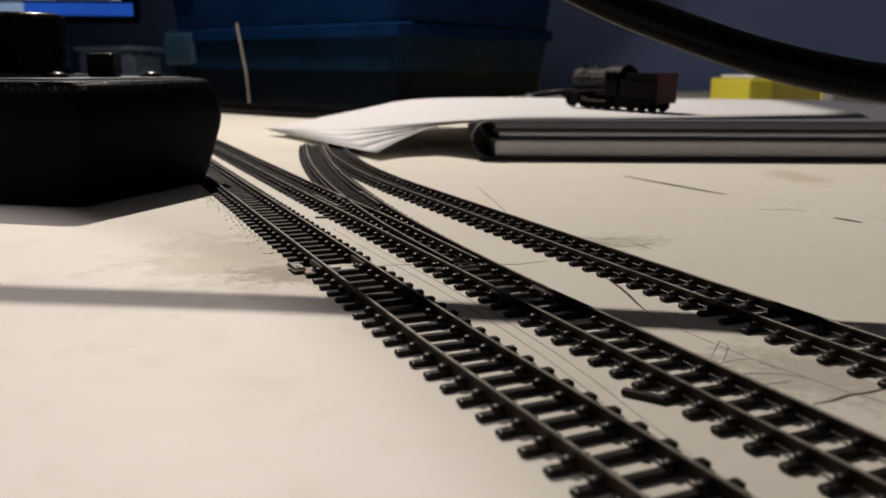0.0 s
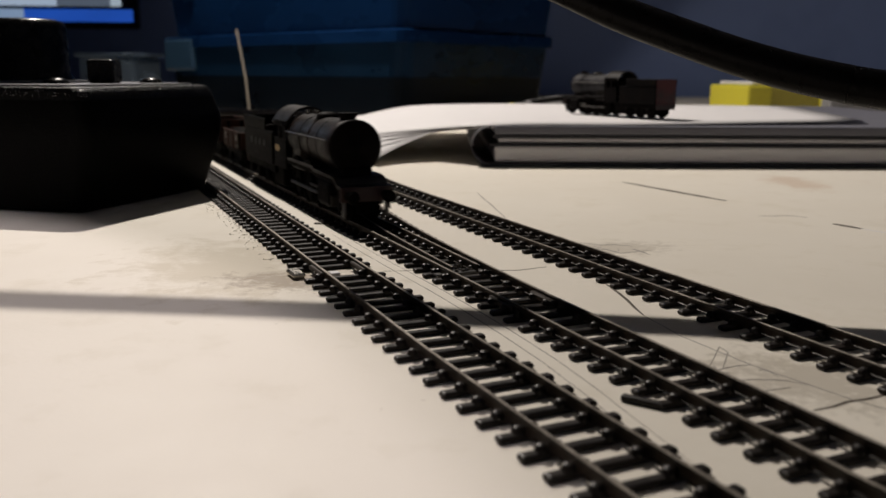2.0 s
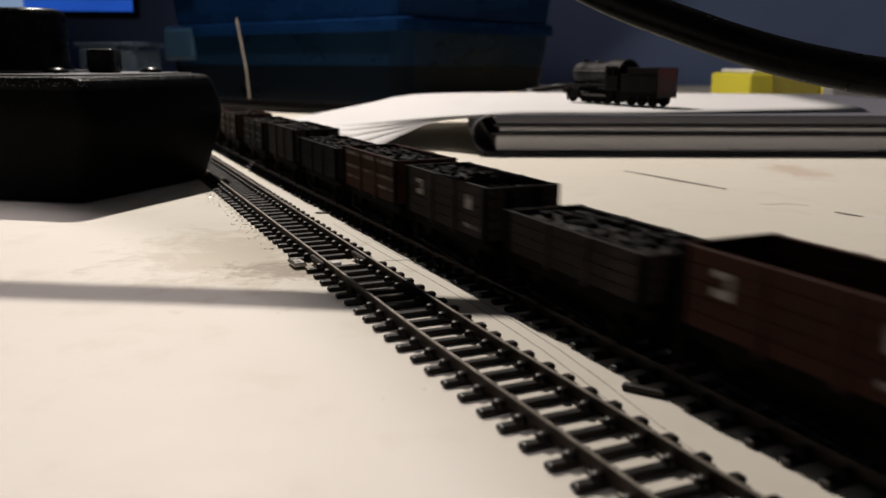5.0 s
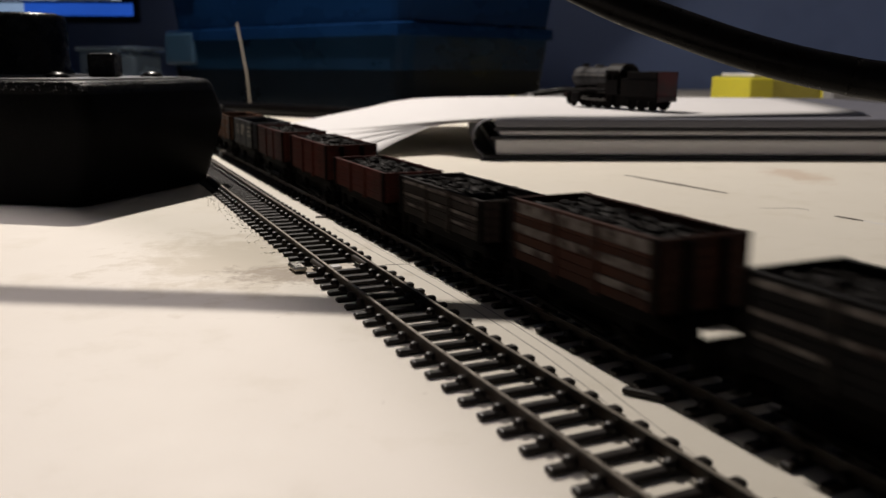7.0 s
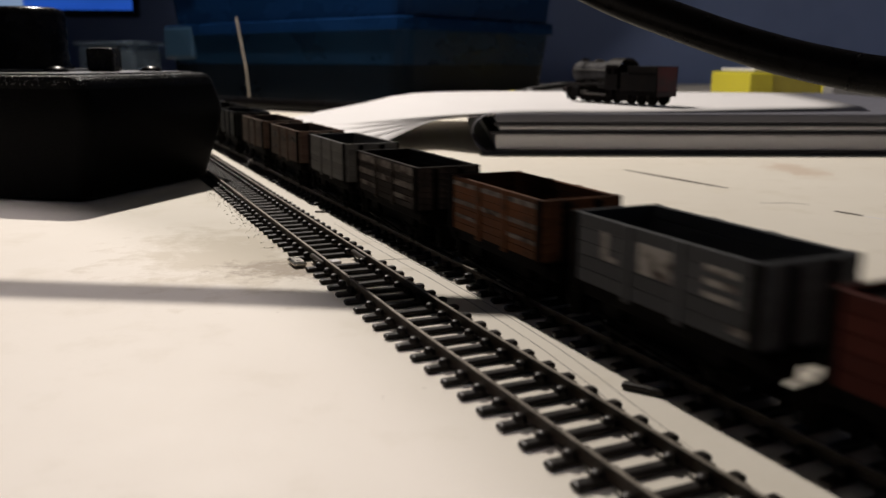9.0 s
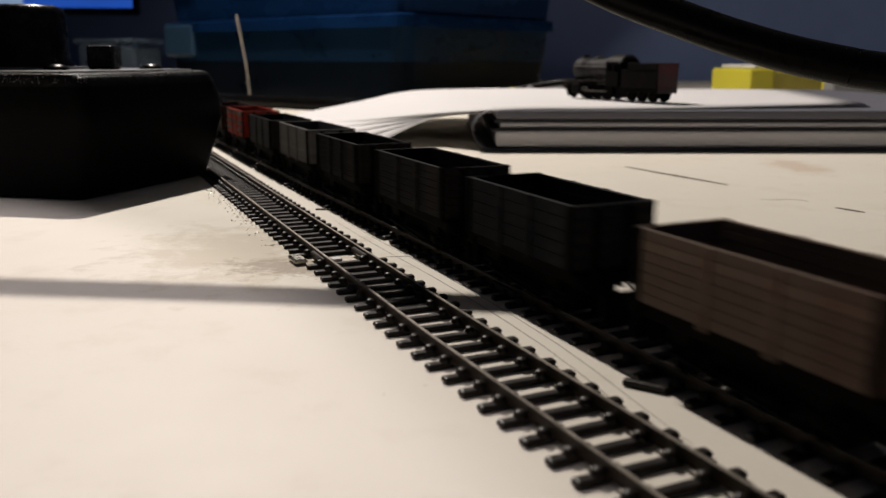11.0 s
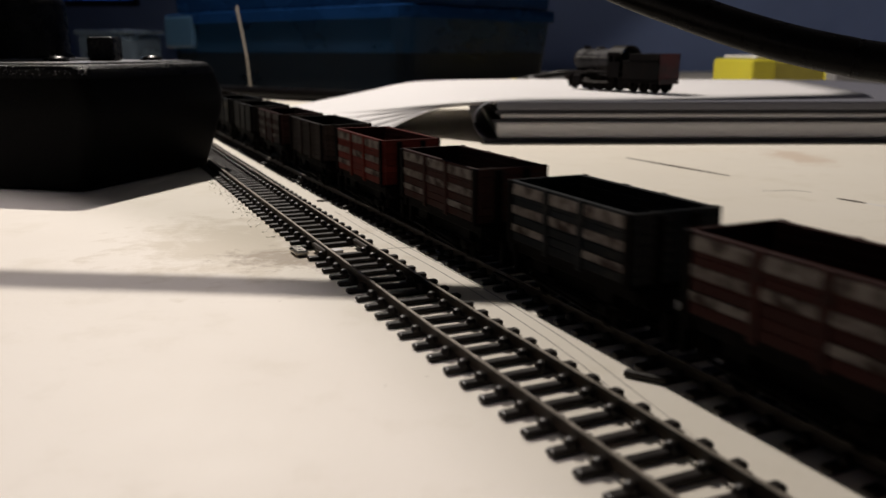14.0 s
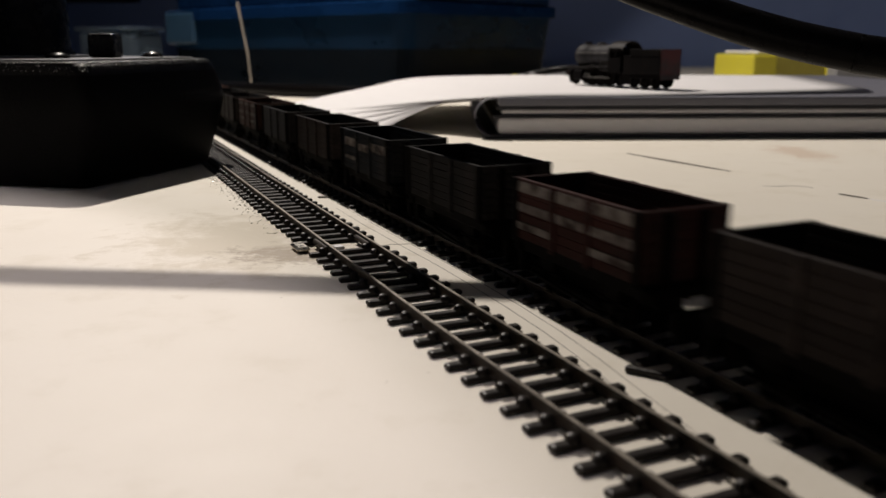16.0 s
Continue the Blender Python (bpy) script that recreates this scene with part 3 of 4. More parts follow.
def lamp_arm():
    pts = spline([(330, 150, 14), (270, 158, 18), (210, 168, 26), (150, 178, 37), (96, 188.4, 44.9), (88.5, 190.5, 46.2), (77.4, 194.4, 48.8), (66.1, 199, 52.4), (54.5, 204.7, 57), (42.3, 210.8, 62.2),
                  (28, 219, 69.6), (10, 230, 78), (-27, 251, 97), (-81, 276, 118), (-131, 296, 135), (-184, 319, 152), (-250, 360, 190), (-330, 460, 340), (-330, 660, 600), (-268, 785, 782)], 6)
    a = thing("desk_lamp", label="black flexible-arm desk lamp bent over the table", category="desk lamp")
    bm = bmesh.new()
    tube(bm, pts, 4.3, 14)
    part("flexible_arm", bm, CABLE, a, "thick black rubber-covered arm", True)
    bm = bmesh.new()
    turned(bm, [(70, 0), (62, 30), (40, 62), (18, 78), (8, 90), (8, 88), (16, 76), (38, 60), (60, 29), (68, 0.5)], 32, hollow=True)
    h = part("shade", bm, CABLE, a, "black metal lamp shade", True)
    h.matrix_local = look(LAMP, LAMP_AIM) @ pose(0, 0, -0.012)
    bm = bmesh.new()
    turned(bm, [(52, 0), (52, 10), (46, 13), (8, 16)], 32)
    b = part("base", bm, CABLE, a, "round black lamp base", True)
    b.location = (0.33, 0.150, 0)


lamp_arm()


def loose_things():
    # yellow box with a white flap, beyond the pad
    y = thing("yellow_box", pose(0.329, 0.93, 0, 0, 0, 8), "open yellow card box with a white flap on top", "box")
    part("body", boxed(-18, 10, -30, 60, 0, 37, 3, 2), YELLOW, y)
    part("tray", boxed(10.5, 66, -24, 60, 0, 34, 1, 1), YELLOW_SHADE, y, "inner tray with its shade put into the yellow")
    part("end_flap", boxed(66.5, 78, -28, 60, 0, 34, 2, 2), YELLOW, y)
    part("flap", boxed(-4, 66, -12, 64, 37.3, 40.5, 0.6), PAPER, y, "white paper flap")
    g = thing("grey_box", pose(0.46, 0.93, 0, 0, 0, 4), "pale grey plastic box beside the yellow one", "box")
    part("body", boxed(-62, 70, -30, 60, 0, 30, 3, 2), PALE_BOX, g)
    st = part("wooden_stick", bmesh.new(), BONE)
    bm = bmesh.new()
    tube(bm, [(0, 0, 0.5), (-4, 5, 40), (-14, 14, 92)], 1.3, 8)
    bm.transform(MM)
    bm.to_mesh(st.data)
    bm.free()
    st.location = (-0.205, 0.915, 0)
    tagged(st, "thin pale stick leaning against the blue boxes", "stick")
    yl = part("yellow_strip", boxed(-28, 28, -3, 3, 0, 5, 1), YELLOW)
    yl.matrix_world = pose(0.040, 0.81, 0.010, 0, -14, 0)
    tagged(yl, "small yellow strip lying by the boxes", "strip")
    bm = bmesh.new()
    tube(bm, spline([(54, 800, 15), (80, 790, 22), (110, 775, 27), (150, 765, 25), (190, 770, 12), (225, 790, 4)], 6), 3.0, 8)
    tagged(part("black_cable", bm, CABLE, smooth=True), "black cable looping across the table", "cable")
    # black tube added along the dark edge before the blue boxes
    bm = bmesh.new()
    tube(bm, spline([(-420, 1085, 6), (-330, 1000, 6), (-240, 905, 6), (-165, 838, 6), (-112, 800, 6), (-60, 765, 6), (0, 752, 6)], 6), 6.0, 10)
    tagged(part("black_cable", bm, CABLE, smooth=True), "thick black tube put along the dark edge before the blue boxes", "cable")
    w = part("paper_scrap", boxed(-20, 20, -14, 14, 0, 24, 3, 2), PALE_BOX)
    w.location = (0.095, 0.80, 0)
    tagged(w, "small pale box behind the pad", "box")
    # lit screen beyond
    s = thing("monitor", pose(-0.60, 1.70, 0, 0, 0, 4), "lit computer monitor showing pale windows over a blue bar", "monitor")
    part("bezel", boxed(-640, 8, 0, 30, 128, 560, 5, 2), BLACK_KNOB, s)
    part("screen", boxed(-630, -140, -3, 0, 170, 550), glow("white_screen", (0.50, 0.62, 0.80), 0.8), s, "pale lit window on the screen")
    part("side_panel", boxed(-139, -40, -3, 0, 170, 550), glow("grey_screen", (0.16, 0.20, 0.27), 0.6), s, "grey panel on the screen")
    part("edge_strip", boxed(-39, -20, -3, 0, 170, 550), glow("bright_screen", (0.5, 0.6, 0.7), 0.8), s, "bright strip on the screen")
    part("task_bar", boxed(-200, 2, -7, -3.5, 141, 164), glow("blue_screen", (0.02, 0.11, 0.62), 0.75), s, "glowing blue bar")
    part("status_strip", boxed(-640, -201, -7, -3.5, 141, 164), glow("pale_screen", (0.30, 0.42, 0.62), 0.8), s, "pale lit strip beside the blue bar")
    part("stand", boxed(-340, -280, 5, 25, 0, 130, 3), BLACK_KNOB, s)
    c = thing("clear_tub", pose(-0.415, 1.16, 0, 0, 0, -12), "small clear plastic tub beside the blue boxes", "storage box")
    part("tub", boxed(-60, 22, -30, 40, 0, 66, 6, 3), CLEAR_TUB, c, "hazy clear plastic tub")
    part("lid", boxed(-63, 25, -33, 43, 66.2, 72, 2, 2), CLEAR_TUB, c, "clear lid")


loose_things()


def board_marks():
    """Scratches, pencil lines and glue beads on the board, thin and low."""
    board = bpy.data.objects["board"]

    def stroke(name, pts, w, mat, label, h=0.05):
        bm = bmesh.new()
        pts = [Vector((*p, 0)) for p in pts]
        rings = []
        for i, p in enumerate(pts):
            d = (pts[min(i + 1, len(pts) - 1)] - pts[max(i - 1, 0)]).normalized()
            s = Vector((-d.y, d.x, 0)) * w * (0.25 + 0.75 * math.sin(math.pi * (i + 0.5) / len(pts)))
            rings.append([p - s, p + s, p + s * 0.6 + Vector((0, 0, h)), p - s * 0.6 + Vector((0, 0, h))])
        solid(bm, rings)
        part(name, bm, mat, board, label)
    stroke("gouge", [(82, 385), (89, 370), (97, 354), (104, 340), (110, 328)], 1.7, GOUGE, "long dark scratch")
    stroke("gouge", [(129, 277), (131.5, 272.5), (134, 268)], 1.5, GOUGE, "dark chip")
    stroke("gouge", [(134, 268), (137, 263), (141, 257)], 0.7, PAPER, "pale bare scratch")
    stroke("crack", [(38.2, 194), (38.8, 190.5), (39.6, 185), (40.2, 179.5), (40.5, 173), (41.0, 167.2)], 0.42, GOUGE, "dark crack in the paint")
    stroke("crack", [(54.4, 117.5), (58, 119), (61.1, 121.0), (64.6, 122.1), (68.3, 123.9), (80, 128)], 0.4, GOUGE, "dark crack in the paint")
    stroke("crack", [(-14.5, 205.5), (-3.4, 206.9), (8, 206.6), (19.2, 207.4), (26.4, 211.3)], 0.32, GOUGE, "thin dark seam across the board")
    stroke("pencil_line", [(14.1, 349.0), (16, 331), (18.1, 315.3), (21.3, 286.2)], 0.3, PENCIL, "thin pencil line")
    stroke("pencil_line", [(110, 293), (114.9, 292.2), (119, 293.5), (122.8, 292.4), (125.3, 288.9)], 0.45, PENCIL, "thin pencil line")
    for d in (0.0, 2.6):
        stroke("pencil_line", [(x + d, y + d * 0.4) for x, y in ((-33.3, 253.9), (-23, 230), (-11.7, 205.5), (-2.5, 186), (5.4, 167.9), (11.5, 153), (17.1, 138.4), (21.5, 125), (25.2, 112.2), (29.4, 98.3))], 0.13, PENCIL, "long pencil line beside the track")
    stroke("pencil_line", [(41, 167.2), (45, 153), (52, 138), (62, 122), (74, 108)], 0.16, PENCIL, "thin pencil line")
    stroke("pencil_line", [(44.7, 135.9), (47.4, 141.5), (50.0, 147.0), (50.6, 144), (48.2, 138.4), (47.1, 136.0)], 0.12, PENCIL, "pencilled loop")
    stroke("pencil_line", [(42.5, 133.2), (45.6, 134.6), (49, 136.6), (52.5, 137.4)], 0.18, PENCIL, "pencil scribble")
    stroke("pencil_line", [(43.9, 133.2), (45.4, 128), (46.5, 123.2), (50.5, 125.4), (54.9, 126.9)], 0.2, PENCIL, "pencil scribble")
    stroke("pencil_line", [(47.2, 129.6), (50.6, 130.4), (55.2, 130.0), (58, 128)], 0.2, PENCIL, "pencil scribble")
    stroke("pencil_line", [(42.9, 238.4), (46, 233), (48.9, 228.4), (53, 230.4), (57.9, 232.4)], 0.3, PENCIL, "pencil scribble")
    stroke("pencil_line", [(53.3, 234.6), (55, 231), (56.3, 227.1)], 0.4, PENCIL, "pencil scribble")
    stroke("pencil_line", [(40, 243), (44, 240), (49, 241), (54, 238)], 0.24, PENCIL, "pencil scribble")
    part("splinter", boxed(-41.6, -37.0, 271.6, 272.8, 0, 0.5, 0.15), GOUGE, board, "dark splinter lying beside the rails")
    rnd = random.Random(9)
    for cx, cy, n in ((50, 134, 3), (46, 236, 4), (24, 270, 3)):
        for _ in range(n):
            a, r = rnd.uniform(0, 6.3), rnd.uniform(0.7, 2.4)
            x, y = cx + rnd.uniform(-4, 4), cy + rnd.uniform(-3, 3)
            stroke("pencil_line", [(x + r * math.cos(a + k * 0.5), y + 2.2 * r * math.sin(a + k * 0.5)) for k in range(5)], 0.14, PENCIL, "pencil scribble")
    bm = bmesh.new()
    for _ in range(140):
        u = rnd.uniform(215, 330)
        w = OFF_A + a_bend(u) - 10.0 - abs(rnd.gauss(0, 2.2))
        x, y = -math.sin(HEAD_A) * u + math.cos(HEAD_A) * w, math.cos(HEAD_A) * u + math.sin(HEAD_A) * w
        lump(bm, (x, y, 0.0), rnd.uniform(0.10, 0.34), rnd)
    tagged(part("glue_beads", bm, GLUE), "dried glue beads along the edge of the track", "glue", kind="stuff")


# ---- rolling stock ----
def wheel_mesh(r):
    bm = bmesh.new()
    turned(bm, [(r + 0.6, 0), (r + 0.6, 0.5), (r, 0.6), (r, 1.9), (r - 0.6, 1.9), (r - 0.7, 1.2), (0.9, 1.2), (0.9, 2.1)], 20, pose(0, 0, 0, 90))
    return bm


WHEELS = {}


def wheels(parent, xs, r, name="wheel"):
    for x in xs:
        for s in (-1, 1):
            o = part(name, wheel_mesh(r), UNDER, parent) if (r, name) not in WHEELS else new(name, WHEELS[(r, name)])
            WHEELS[(r, name)] = o.data
            o.parent = parent
            o.location = (x * 0.001, s * 0.0037, (2.98 + r) * 0.001)
            o.rotation_euler = (0, 0, 0 if s < 0 else math.pi)


WAGON_PARTS = {}


def cached(key, make, material, parent, name, label=""):
    if key not in WAGON_PARTS:
        WAGON_PARTS[key] = part(name, make(), material, parent, label)
        return WAGON_PARTS[key]
    o = new(name, WAGON_PARTS[key].data)
    o.parent = parent
    if label:
        o["label"] = label
    return o


def wagon(colour, top, marks, coal, label, seed, planks, L):
    """A four-wheeled open wagon, front headstock at x = 0."""
    rnd = random.Random(seed)
    W, z0 = 8.3, 12.4
    w = thing("open_wagon", None, label, "model wagon", "wagons of the goods train")
    ph = (top - z0) / planks
    for i in range(planks):
        for s in (-1, 1):
            k = ("plank", planks, top, colour.name, L)
            o = cached(k, lambda: boxed(-L / 2 + 0.2, L / 2 - 0.2, -0.45, 0.45, 0.01, ph - 0.01, 0.10), colour, w, "plank")
            o.location = (-L / 2000, s * (W - 0.45) * 0.001, (z0 + i * ph) * 0.001)
            k = ("end", planks, top, colour.name)
            o = cached(k, lambda: boxed(-0.45, 0.45, -W + 0.95, W - 0.95, 0.01, ph - 0.01, 0.10), colour, w, "end_plank")
            o.location = ((-0.5 if s < 0 else -L + 0.5) * 0.001, 0, (z0 + i * ph) * 0.001)
    # corner irons, door stanchions, end posts
    for x in (-0.9, -L * 0.36, -L * 0.64, -L + 0.9):
        for s in (-1, 1):
            iron = colour if 2 < -x < L - 2 else UNDER
            o = cached(("post", top, iron.name), lambda: boxed(-0.75, 0.75, -0.28, 0.28, 11.8, top + 0.05, 0.1), iron, w, "strap")
            o.location = (x * 0.001, s * (W + 0.18) * 0.001, 0)
    for x in (0.25, -L - 0.25):
        for y in (-3.4, 3.4):
            o = cached(("epost", top), lambda: boxed(-0.35, 0.35, -0.7, 0.7, 10.6, top - 0.4, 0.12), UNDER, w, "end_post")
            o.location = (x * 0.001, y * 0.001, 0)
    cached(("floor", L), lambda: boxed(-L + 0.4, -0.4, -W + 0.5, W - 0.5, 11.6, 12.5), UNDER, w, "wagon_floor")
    # underframe
    for s in (-1, 1):
        o = cached(("solebar", L), lambda: boxed(-L + 0.4, -0.4, -0.6, 0.6, 9.6, 11.7, 0.2), UNDER, w, "solebar")
        o.location = (0, s * 0.0062, 0)
        for x in (-9.5, -L + 9.5):
            def guard():
                bm = bmesh.new()
                solid(bm, [[Vector((-3.0, y, 10.0)), Vector((3.0, y, 10.0)), Vector((1.2, y, 5.0)), Vector((-1.2, y, 5.0))] for y in (-0.35, 0.35)])
                box(bm, -1.5, 1.5, -0.8, 0.8, 5.4, 7.2, 0.2)
                box(bm, -4.4, 4.4, -0.5, 0.5, 7.0, 7.6, 0.2)
                return bm
            o = cached("guard", guard, UNDER, w, "axle_guard")
            o.location = (x * 0.001, s * 0.0062, 0)
        o = cached("brake", lambda: boxed(-15, 9, -0.3, 0.3, 5.2, 5.8, 0.15, m=pose(0, 0, 0, 0, 4, 0)), UNDER, w, "brake_lever")
        o.location = (-L / 2000, s * 0.0074, 0)
    for x in (-0.2, -L + 0.2):
        o = cached("headstock", lambda: boxed(-0.8, 0.8, -7.6, 7.6, 9.5, 11.9, 0.2), UNDER, w, "headstock")
        o.location = (x * 0.001, 0, 0)
        sgn = 1 if x > -1 else -1
        for y in (-5.8, 5.8):
            def buf():
                bm = bmesh.new()
                turned(bm, [(1.2, 0), (1.1, 0.7), (0.6, 0.8), (0.6, 1.1), (1.7, 1.2), (1.5, 1.7)], 12, pose(0, 0, 0, 0, 90, 0))
                return bm
            o = cached("buffer", buf, UNDER, w, "buffer")
            o.location = ((x + 0.7 * sgn) * 0.001, y * 0.001, 0.0107)
            o.rotation_euler = (0, 0, 0 if sgn > 0 else math.pi)

        def hook():
            bm = bmesh.new()
            box(bm, 0, 4.6, -2.6, 2.6, 4.4, 7.2, 0.4)
            box(bm, 3.4, 5.0, -4.6, 4.6, 4.0, 9.2, 0.3)
            return bm
        o = cached("coupling", hook, UNDER, w, "coupling")
        o.location = (x * 0.001, 0, 0)
        o.rotation_euler = (0, 0, 0 if sgn > 0 else math.pi)
    # dark block: ballast weight and gear, and a solid filling for the shade beneath
    cached(("weight", L), lambda: boxed(-L + 5, -5, -5.2, 5.2, 4.8, 11.5, 0.6), UNDER, w, "underframe_weight")
    cached(("trunk", L), lambda: boxed(-L / 2 - 7, -L / 2 + 7, -6.6, 6.6, 4.6, 6.6, 0.6), UNDER, w, "brake_gear")
    wheels(w, (-9.5, -L + 9.5), 2.9)
    # lettering as plain worn bars: (x0, x1, z0, z1) as shares of the side
    for x0, x1, a, b in marks:
        bm = boxed(-L * x1, -L * x0, -W - 0.14, -W - 0.02, z0 + a * (top - z0), z0 + b * (top - z0))
        part("lettering", bm, LETTER if marks in (THREE, NUMB) else FADED, w, "worn white painted lettering")
    if coal:
        bm = bmesh.new()
        zt = top - 1.8
        nx, ny = 16, 7
        grid = [[Vector((-1.6 - (L - 3.2) * i / nx, -W + 1.3 + (2 * W - 2.6) * j / ny,
                         zt + coal * math.sin(math.pi * j / ny) * (0.5 + 0.5 * math.sin(math.pi * i / nx)) + rnd.uniform(-0.5, 0.5))) for j in range(ny + 1)] for i in range(nx + 1)]
        vs = [[bm.verts.new(p) for p in r] for r in grid]
        for r, q in zip(vs, vs[1:]):
            for j in range(ny):
                bm.faces.new((r[j], r[j + 1], q[j + 1], q[j]))
        for _ in range(130):
            i, j = rnd.randrange(1, nx), rnd.randrange(1, ny)
            lump(bm, grid[i][j] + Vector((rnd.uniform(-1, 1), rnd.uniform(-0.8, 0.8), 0.1)), rnd.uniform(0.5, 1.25), rnd)
        part("coal_load", bm, COAL, w, "heap of dark coal lumps")
    return w


def paint(name, colour, dirt=(0.03, 0.024, 0.02), at=(0.5, 0.72), vary=0.3, rough=0.6):
    return surface(name, tuple(c * 0.38 for c in colour), rough, spec=0.06, vary=vary, scale=420, dirt=tuple(c * 0.6 for c in dirt), dirt_at=at, dirt_scale=110, stretch=(0.5, 1, 1.5), per_object=0.18)


BROWN = paint("bauxite_brown_paint", (0.10, 0.038, 0.024))
REDBROWN = paint("red_oxide_paint", (0.15, 0.035, 0.025))
RED = paint("bright_red_paint", (0.70, 0.062, 0.030), at=(0.6, 0.85))
MAROON = paint("dark_maroon_paint", (0.075, 0.024, 0.02))
BRICK = paint("brick_red_paint", (0.21, 0.034, 0.025), at=(0.58, 0.82))
ORANGE = paint("orange_brown_paint", (0.22, 0.085, 0.035))
GREY = paint("slate_grey_paint", (0.16, 0.165, 0.175), at=(0.62, 0.85), vary=0.15)
PALE = paint("pale_grey_paint", (0.30, 0.29, 0.28), dirt=(0.12, 0.11, 0.10), at=(0.55, 0.8))
CREAM = paint("cream_wagon_paint", (0.30, 0.22, 0.17), dirt=(0.14, 0.05, 0.04))
DARK = paint("black_wagon_paint", (0.020, 0.018, 0.018), dirt=(0.055, 0.045, 0.04))
TEAL = paint("blue_black_paint", (0.015, 0.018, 0.023), dirt=(0.05, 0.045, 0.04))
DULL = paint("dull_brown_black_paint", (0.045, 0.034, 0.030), dirt=(0.09, 0.07, 0.06))

LINES = [(0.04, 0.34, 0.78, 0.95), (0.38, 0.62, 0.78, 0.95), (0.66, 0.97, 0.78, 0.95), (0.04, 0.97, 0.46, 0.60), (0.04, 0.34, 0.16, 0.28), (0.66, 0.97, 0.16, 0.28)]
THIN = [(0.05, 0.95, 0.84, 0.92), (0.05, 0.34, 0.5, 0.58), (0.38, 0.95, 0.5, 0.58), (0.06, 0.32, 0.24, 0.31), (0.66, 0.92, 0.24, 0.31)]
WORDS = [(0.07, 0.2, 0.62, 0.82), (0.24, 0.33, 0.62, 0.82), (0.4, 0.6, 0.55, 0.72), (0.68, 0.9, 0.6, 0.8), (0.68, 0.9, 0.25, 0.34)]
THREE = [(0.10, 0.24, 0.42, 0.50), (0.10, 0.24, 0.58, 0.66), (0.10, 0.24, 0.74, 0.82), (0.40, 0.58, 0.42, 0.82), (0.76, 0.80, 0.42, 0.82), (0.70, 0.80, 0.42, 0.50), (0.05, 0.12, 0.1, 0.2)]
NUMB = [(0.16, 0.23, 0.50, 0.78), (0.08, 0.24, 0.14, 0.22), (0.76, 0.84, 0.46, 0.56), (0.76, 0.79, 0.56, 0.70), (0.76, 0.84, 0.70, 0.78)]
